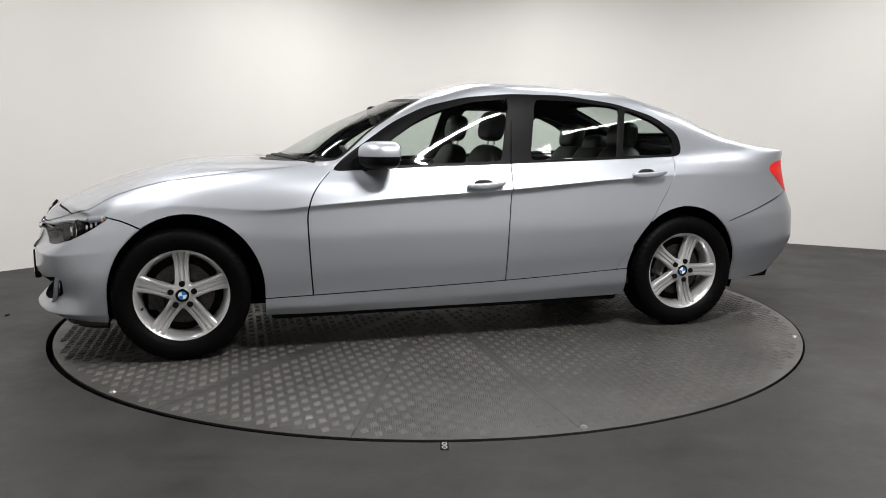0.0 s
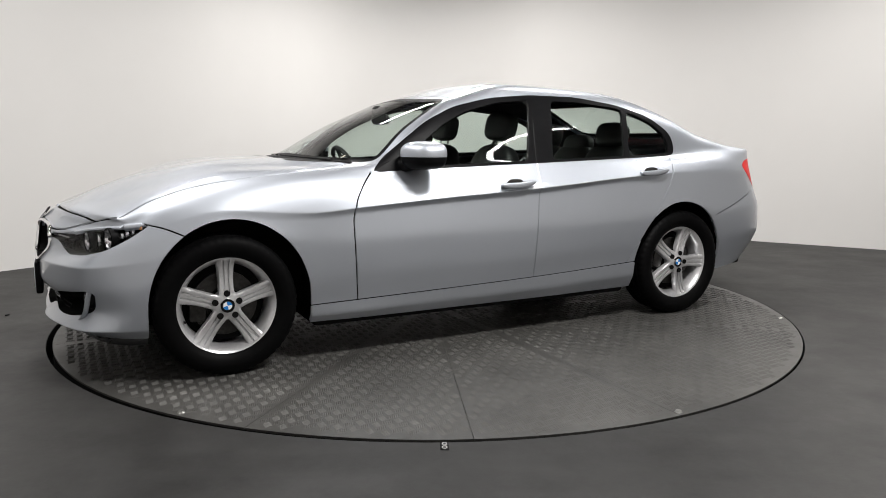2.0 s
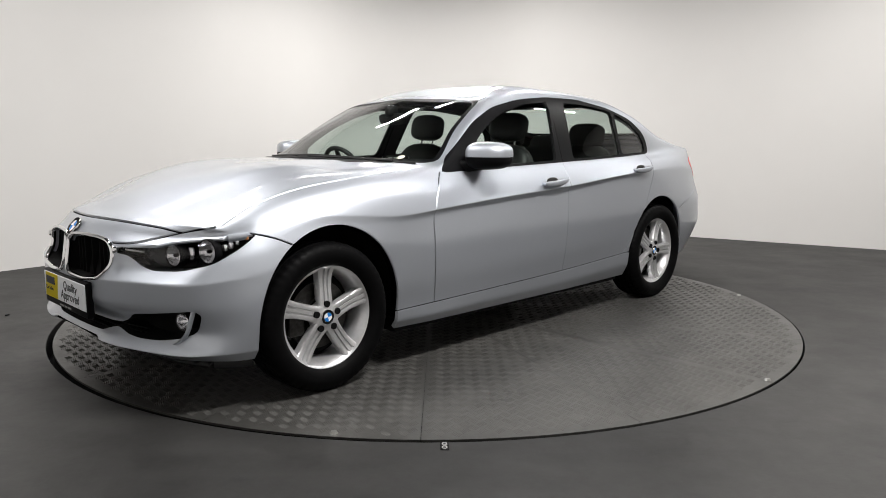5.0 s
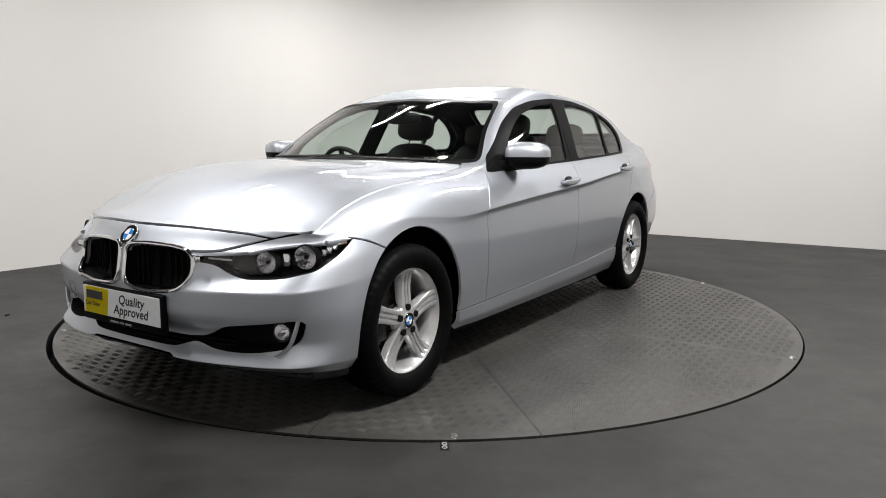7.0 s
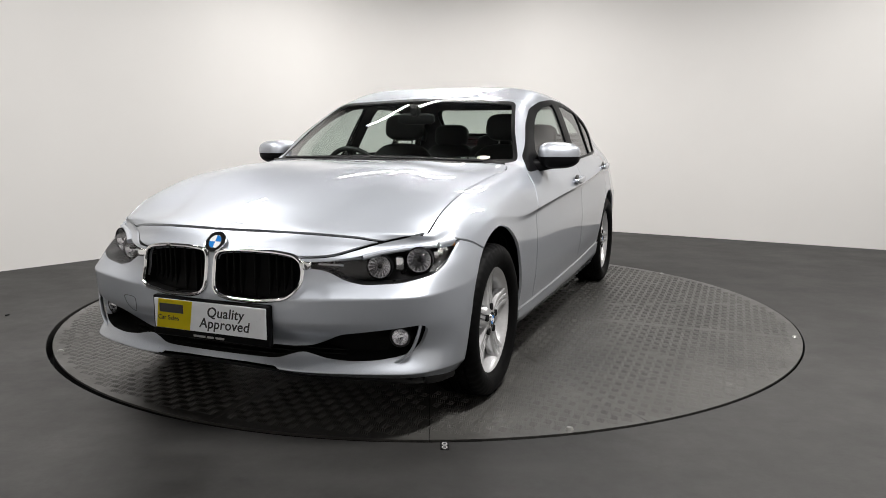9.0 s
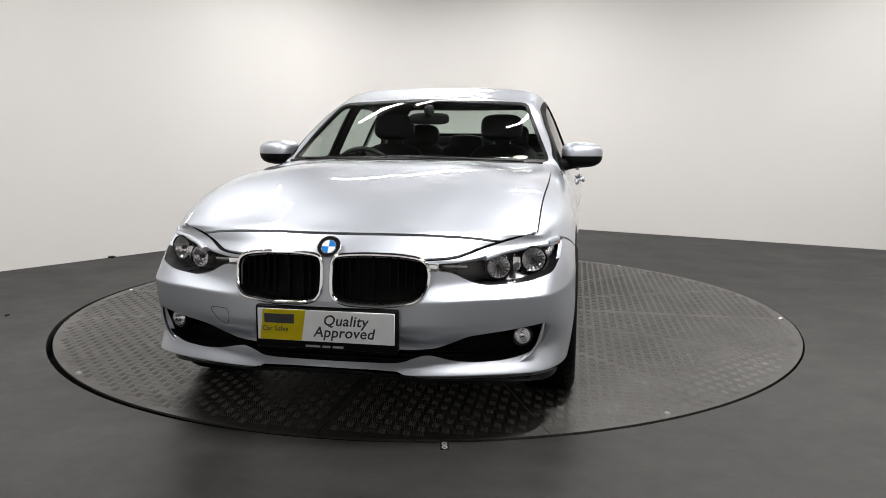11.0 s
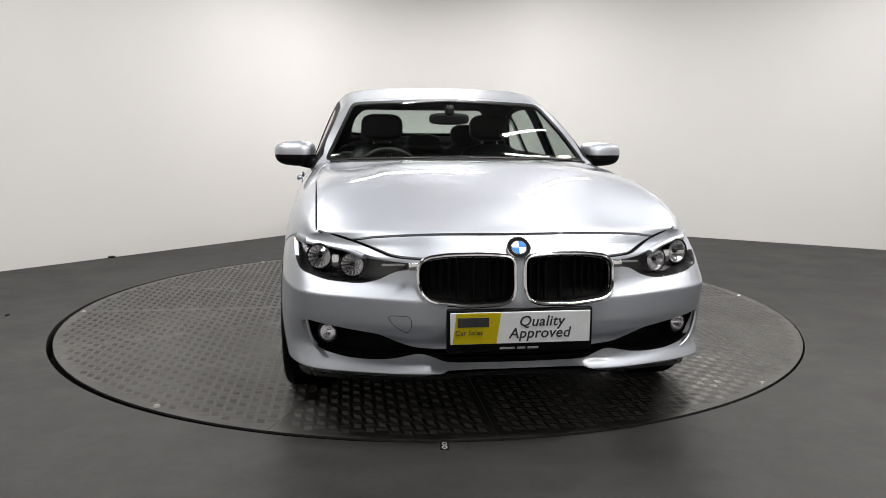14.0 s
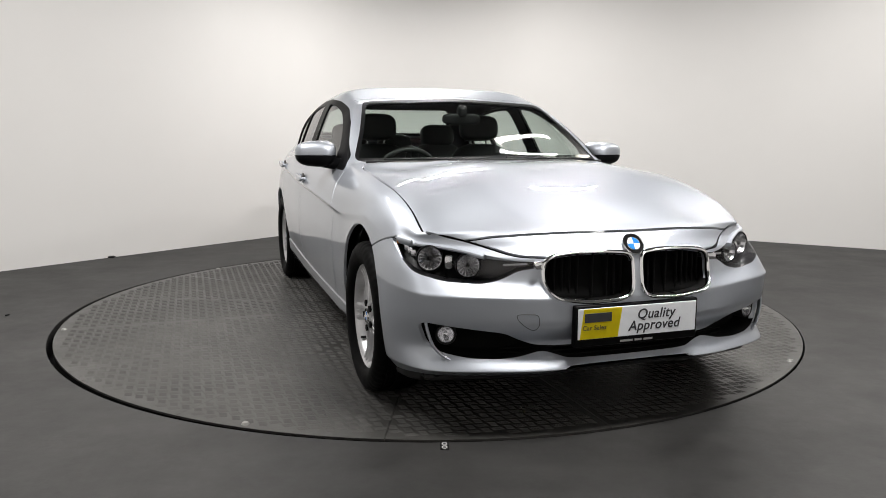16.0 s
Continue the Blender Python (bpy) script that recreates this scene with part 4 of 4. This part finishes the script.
# ---- wheels ----
def make_wheel():
    w = new("wheel")
    w.parent = car
    tagged(w, "five-spoke silver alloy wheel with black tyre")
    prof = [(.224, .082), (.236, .098), (.255, .108), (.275, .1125), (.292, .111), (.308, .104), (.3195, .094), (.3255, .080), (.3272, .068), (.3205, .067), (.3205, .060), (.3278, .059), (.3283, .028), (.3205, .027), (.3205, .017), (.3284, .016)]
    prof = prof + [(r, -h) for r, h in prof[::-1]]
    seg, k = 216, len(prof)
    v, f = lathe(prof, seg)
    v = np.array(v)
    for i in range(seg):
        if i % 4 == 0:
            for q in (5, 6, 7, 8, k - 9, k - 8, k - 7, k - 6):
                v[i * k + q, [0, 2]] *= .9895
        if i % 4 == 2:
            for q in (12, k - 13):
                v[i * k + q, [0, 2]] *= .987
    part("tyre", (v, f), M_TYRE, w, "black rubber tyre")
    # wall lettering band as plain raised bars
    for a0, n in ((20, 7), (200, 7)):
        for q in range(n):
            a = radians(a0 + q * 6)
            bm = bmesh.new()
            add_box(bm, (-.005, .1085, .262), (.005, .1105, .275), .0006, 1, pose(0, 0, 0, 0, math.degrees(a), 0))
            part("wall_mark", bm, M_TYRE, w)
    rim = part("rim", lathe([(.20, -.11), (.192, -.06), (.192, .02), (.200, .05), (.2095, .069), (.217, .0775), (.2225, .083), (.2285, .0855), (.2315, .083), (.2305, .072)], 120), M_RIM, w, "silver alloy rim")
    ridge = [(.16, -.001), (.22, -.010), (.34, -.011), (.42, -.001), (.62, 0), (.84, -.001), (.94, -.005), (1, -.036)]
    across = [(-c, d) for c, d in ridge[::-1]] + ridge
    rr = [.045, .060, .08, .105, .13, .155, .18, .20, .2165]
    half = [.037, .0365, .0350, .0345, .0350, .0365, .039, .0425, .047]
    face = [.073, .0725, .071, .068, .066, .066, .0685, .0725, .079]
    V, F = [], []
    for r, h, y in zip(rr, half, face):
        for c, d in across:
            V.append((c * h, y + d * (1.0 if r > .06 else .6), r))
    n = len(across)
    for i in range(len(rr) - 1):
        for j in range(n - 1):
            F.append((i * n + j, i * n + j + 1, i * n + n + j + 1, i * n + n + j))
    for q in range(5):
        part("spoke", moved((V, F), pose(0, 0, 0, 0, 72 * q, 0)), M_RIM, rim)
        # solid black plugs take the place of shade inside bolt and pin holes
        bm = bmesh.new()
        add_cyl(bm, pose(0, 0, 0, 0, 72 * q, 0) @ pose(0, .0735, .057) @ pose(0, 0, 0, 90, 0, 0), .0145, .012, 20)
        part("bolt_hole_shade", bm, M_VOID, rim)
        bm = bmesh.new()
        add_cyl(bm, pose(0, 0, 0, 0, 72 * q + 36, 0) @ pose(0, .067, .054) @ pose(0, 0, 0, 90, 0, 0), .0045, .010, 12)
        part("pin_hole_shade", bm, M_VOID, rim)
    part("hub", lathe([(.0005, .076), (.038, .076), (.042, .074), (.050, .0745), (.062, .071), (.068, .064), (.070, .03)], 60), M_RIM, rim)
    roundel(w, pose(0, .079, 0) @ pose(0, 0, 0, 0, 12, 0), .033)
    bm = bmesh.new()
    add_cyl(bm, pose(0, 0, 0, 0, 108, 0) @ pose(0, .062, .198) @ pose(0, 0, 0, 90, 0, 0), .0055, .022, 12)
    part("valve", bm, M_BLACK, w)
    part("brake_disc", lathe([(.075, .028), (.080, .012), (.150, .012), (.150, -.012), (.08, -.012)], 72), M_STEEL, w, "dull steel brake disc")
    bm = bmesh.new()
    add_box(bm, (.085, -.03, -.075), (.165, .035, .075), .015, 2)
    part("caliper", bm, M_STEEL, w)
    part("backing_plate", lathe([(.0005, -.03), (.19, -.03), (.19, -.036)], 48), M_VOID, w)
    return w


wheel = make_wheel()
WZ = .327
wheel.matrix_basis = pose(1.405, .772, WZ)
copy_thing(wheel, pose(-1.405, .768, WZ, 0, -20, 0))
copy_thing(wheel, pose(1.405, -.772, WZ, 0, 0, 180) @ pose(0, 0, 0, 0, 25, 0))
copy_thing(wheel, pose(-1.405, -.768, WZ, 0, 0, 180) @ pose(0, 0, 0, 0, 50, 0))


# arch liners and underbody
def liner(cx, r):
    pts = [(cx + r * math.cos(w), .34 + r * math.sin(w)) for w in np.linspace(-.35, math.pi + .35, 30)]
    v, f = [], []
    for px, pz in pts:
        v += [(px, .80, pz), (px, .5, pz)]
    for i in range(len(pts) - 1):
        f.append((2 * i, 2 * i + 2, 2 * i + 3, 2 * i + 1))
    k = len(v)
    v.append((cx, .5, .34))
    for i in range(len(pts) - 1):
        f.append((2 * i + 1, 2 * i + 3, k))
    return v, f


for cx in (1.362, -1.39):
    both("arch_liner", liner(cx, .41), M_VOID)
for lo, hi in (((-1.0, -.80, .165), (.98, .80, .24)), ((.98, -.5, .185), (1.96, .5, .25)), ((-2.3, -.5, .19), (-1.0, .5, .30)), ((1.74, -.72, .19), (1.95, .72, .25)), ((-2.12, -.72, .25), (-1.78, .72, .31))):
    bm = bmesh.new()
    add_box(bm, lo, hi, .02, 2)
    part("underbody_tray", bm, M_VOID, car)


# ---- mirrors, handles, wipers ----
def door_mirror(sd):
    s = 1 if sd == "left" else -1
    turn = (lambda d: d) if s > 0 else mirror_y
    v, f = blob((.112, .112, .067), .68, 40, 24)
    v = v.copy()
    v[:, 0] *= 1 - .22 * np.clip(v[:, 1] / .12, -1, 1)
    v[:, 2] *= 1 - .10 * np.clip(v[:, 1] / .12, -1, 1)
    back = v[:, 0] < -.05
    v[back, 0] = -.05 - (-.05 - v[back, 0]) * .35
    up, low = v.copy(), v.copy()
    up[:, 2] = np.maximum(up[:, 2], -.010)
    low[:, 2] = np.clip(low[:, 2] * 1.12, -.078, -.012)
    low[:, :2] *= .985
    m = pose(.405, .898, 1.014, 0, 0, 8)
    h = part("door_mirror", turn(moved((up, f), m)), M_PAINT, car, "silver door mirror with black base")
    part("base", turn(moved((low, f), m)), M_TRIM, h, "black lower mirror cover")
    arm = [(.50, .775, .955), (.485, .81, .958), (.46, .85, .966), (.43, .89, .972)]
    part("arm", turn(tube(smooth_line(arm, 5), .032, 12, False, .7)), M_TRIM, h, "black mirror arm")
    part("mirror_glass", turn(moved(blob((.004, .078, .042), .5), m @ pose(-.064, 0, .006))), M_MIRROR, h)
    part("signal_strip", turn(moved(tube(smooth_line([(.066, -.06, -.004), (.078, 0, -.010), (.066, .06, -.016), (.03, .095, -.02)], 5), .005, 8), m)), M_LENS, h)
    part("corner_cover", turn(([(.655, flank_y(.655, .93) + .003, .931), (.42, flank_y(.42, .95) + .003, .948), (.42, flank_y(.42, 1.05) + .003, 1.045), (.52, flank_y(.52, 1.01) + .003, 1.005)], [(0, 1, 2, 3)])), M_TRIM, h, smooth=False)


def handle(sd, i, x, z):
    s = 1 if sd == "left" else -1
    turn = (lambda d: d) if s > 0 else mirror_y
    y = flank_y(x, z)
    d = doors[sd, i]
    v, f = blob((.108, .013, .017), .72, 32, 12)
    v = v.copy()
    v[:, 2] += .010 * (v[:, 0] / .108) ** 2 - .002 - v[:, 0] * .07
    h = part("handle", turn(moved((v, f), pose(x, y + .026, z))), M_PAINT, d, "silver pull handle")
    # dark pad on the door stands in for shade in the hollow
    part("handle_cup_shade", turn(moved(blob((.055, .006, .030), .8, 32, 12), pose(x + .01, y + .0015, z + .002))), M_STEEL, d, "dark pad in place of the shade in the handle recess")
    for o in (-.085, .085):
        part("handle_foot", turn(moved(blob((.018, .016, .011), .7, 16, 8), pose(x + o, y + .010, z - o * .07 + .004))), M_PAINT, h)


for sd in SIDES:
    door_mirror(sd)
    handle(sd, 0, -.145, .850)
    handle(sd, 1, -1.125, .900)
for y0, y1 in ((.55, .02), (-.10, -.60)):
    path = [(np.interp(abs(w), [0, .42, .70], [.925, .86, .70]) - .005, w, np.interp(abs(w), [0, .7], [.999, .984])) for w in np.linspace(y0, y1, 8)]
    w = part("wiper", tube([(path[0][0] + .03, y0 + .05, .985), path[2]], .007, 8), M_BLACK, car, "black windscreen wiper")
    part("blade", tube(path, .006, 8), M_BLACK, w)
cowl = [(np.interp(abs(w), [0, .42, .70], [.945, .885, .73]), w, np.interp(abs(w), [0, .7], [.984, .968])) for w in np.linspace(-.69, .69, 25)]
part("cowl", tube(cowl, .012, 8, False, .8), M_BLACK, car, "black plastic cowl at the windscreen foot")


# ---- cabin ----
def lining(name, tags, push, material):
    V, N, F = sheet(tags, "both", 0, push)
    part(name, (V, F), material, car, normals=-N)


lining("roof_lining", ["roof"], -.03, M_FABRIC)
lining("door_lining", ["front_door", "rear_door", "rear_quarter", "front_wing"], -.05, M_BLACK)
V, N, F = skin.take(["trim"])
for sd in SIDES:
    d = (V - N * .022, F)
    part("pillar_lining", d if sd == "left" else mirror_y((d[0], [tuple(q) for q in F])), M_BLACK, car)


def seat(x, y, rear=False):
    s = new("rear_seat" if rear else "front_seat")
    s.parent = car
    s.matrix_basis = pose(x, y, .24)
    tagged(s, "black leather seat with headrest")
    part("cushion", moved(blob((.27, .25, .10), .55), pose(.05, 0, .20, 0, -6, 0)), M_LEATHER, s)
    part("backrest", moved(blob((.085, .24, .33), .6), pose(-.24, 0, .50, 0, -16, 0)), M_LEATHER, s)
    for o in (-.20, .20):
        part("bolster", moved(blob((.09, .05, .26), .7, 18, 12), pose(-.20, o, .46, 0, -16, 0)), M_LEATHER, s)
    top = Vector((-.34 + (.0 if not rear else .02), 0, .93 if not rear else (.88 if abs(y) > .1 else .80)))
    part("headrest", moved(blob((.055, .14, .088), .6), pose(*top, 0, -12, 0)), M_LEATHER, s)
    for o in (-.055, .055):
        bm = bmesh.new()
        add_cyl(bm, pose(top.x + .01, o, top.z - .12, 0, -14, 0), .006, .16, 10)
        part("headrest_post", bm, M_CHROME, s)
    return s


seat(-.02, .37)
seat(-.02, -.37)
for yy in (.36, 0, -.36):
    seat(-.92, yy, True)
dash = np.array([(.93, .70), (.93, .945), (.80, .965), (.62, .955), (.50, .925), (.44, .86), (.46, .70)])
v, f = [], []
ys = np.linspace(-.70, .70, 15)
for yy in ys:
    for px, pz in dash:
        v.append((px - .14 * (abs(yy) / .7) ** 3, yy, pz - .012 * (yy / .7) ** 2 + (.025 * math.exp(-((yy + .37) / .16) ** 2) if .45 < px < .7 and pz > .9 else 0)))
n = len(dash)
for i in range(len(ys) - 1):
    for j in range(n - 1):
        f.append((i * n + j, i * n + n + j, i * n + n + j + 1, i * n + j + 1))
part("dashboard", (v, f), M_BLACK, car, "black soft-touch dashboard")
wheel_m = pose(.36, -.37, .868, 0, -64, 0)
sw = part("steering_wheel", moved(tube([(.185 * math.cos(w), .185 * math.sin(w), 0) for w in np.linspace(0, 2 * math.pi, 41)[:-1]], .015, 10, True), wheel_m), M_LEATHER, car, "black leather steering wheel")
part("hub_pad", moved(blob((.075, .085, .03), .6), wheel_m), M_BLACK, sw)
for a in (0, 180, 270):
    part("spoke", moved(blob((.06, .018, .01), .6, 16, 8), wheel_m @ pose(0, 0, 0, 0, 0, a + 90) @ pose(.12, 0, 0)), M_BLACK, sw)
bm = bmesh.new()
add_box(bm, (-.30, -.10, .25), (.45, .10, .62), .03, 3)
part("centre_console", bm, M_BLACK, car)
bm = bmesh.new()
add_box(bm, (-1.78, -.66, .95), (-1.28, .66, .985), .015, 2)
part("parcel_shelf", bm, M_FABRIC, car, "dark parcel shelf")
bm = bmesh.new()
add_box(bm, (-1.30, -.70, .40), (-1.22, .70, .96), .01, 2)
part("rear_bulkhead", bm, M_BLACK, car)
bm = bmesh.new()
add_box(bm, (.88, -.74, .25), (.95, .74, .93), .01, 2)
part("front_bulkhead", bm, M_VOID, car)
bm = bmesh.new()
add_box(bm, (-1.3, -.78, .25), (.9, .78, .29), .01, 2)
part("cabin_floor", bm, M_FABRIC, car)
rv = part("rear_view_mirror", moved(blob((.018, .12, .034), .55), pose(.285, -.0, 1.212, 0, 12, 0)), M_BLACK, car, "black interior rear-view mirror")
part("mount", moved(blob((.04, .028, .035), .7), pose(.295, 0, 1.258)), M_BLACK, rv)
part("mirror_glass", moved(blob((.002, .108, .027), .5), pose(.266, 0, 1.211, 0, 12, 0)), M_MIRROR, rv)
bm = bmesh.new()
add_box(bm, (.70, .42, .975), (.704, .60, 1.005), .001, 1)
card = part("window_card", bm, M_BLACK, car, "dark dealer card behind the windscreen")
for o in (.44, .487, .522):
    bm = bmesh.new()
    add_box(bm, (.7045, o, .992), (.7055, o + .035, .998), .0003, 1)
    part("print_bar", bm, M_PALE, card)
part("permit_sticker", moved(blob((.0015, .042, .017), .8, 24, 8), pose(.735, .575, 1.0, 0, -58, -18)), simple("sticker_paper", (.75, .68, .60), .5, vary=.25, scale=200), car, "pale round-ended paper sticker inside the windscreen")

# ---- mark on the floor by the turntable ----
FLOOR_MARK = (.05, -2.305)


def floor_mark():
    base = new("floor_mark")
    base.matrix_basis = pose(FLOOR_MARK[0], FLOOR_MARK[1], .0006)
    tagged(base, "small white figure eight sticker on the floor", "sticker")
    bm = bmesh.new()
    add_box(bm, (-.015, -.034, 0), (.015, .034, .0015), .0007, 1)
    part("backing", bm, M_VOID, base)
    for o in (-.014, .015):
        part("loop", moved(tube([(.008 * math.cos(w), .0105 * math.sin(w) + o, .002) for w in np.linspace(0, 2 * math.pi, 25)[:-1]], .0028, 6, True), pose(0, 0, 0)), M_PALE, base)


floor_mark()


def debris(x, y, turn, size):
    v, f = blob((size, size * .45, size * .3), .8, 12, 6)
    v = v + np.array([noise.noise_vector(Vector(p) * 60) for p in v]) * size * .12
    ob = part("debris", (v, f), M_BLACK, None)
    ob.matrix_basis = pose(x, y, size * .27, 0, 0, turn)
    tagged(ob, "small dark scrap of rubber lying on the floor", "debris", "floor scraps")


debris(-2.93, 1.86, 40, .035)
debris(-2.62, -.35, 75, .018)
debris(-2.70, -.62, 20, .012)


def motions():
    """The turntable and the car on it turn at one steady rate."""
    turn = [(t, 194.927 + 5.8264 * t) for t in (0, 2, 4, 6, 8, 10, 12, 14, 16)]
    walk(table, [(t, pose(0, 0, 0, 0, 0, w)) for t, w in turn])
    walk(car, [(t, pose(0, 0, 0, 0, 0, w) @ pose(0.1002, 0.0615, 0)) for t, w in turn])


motions()
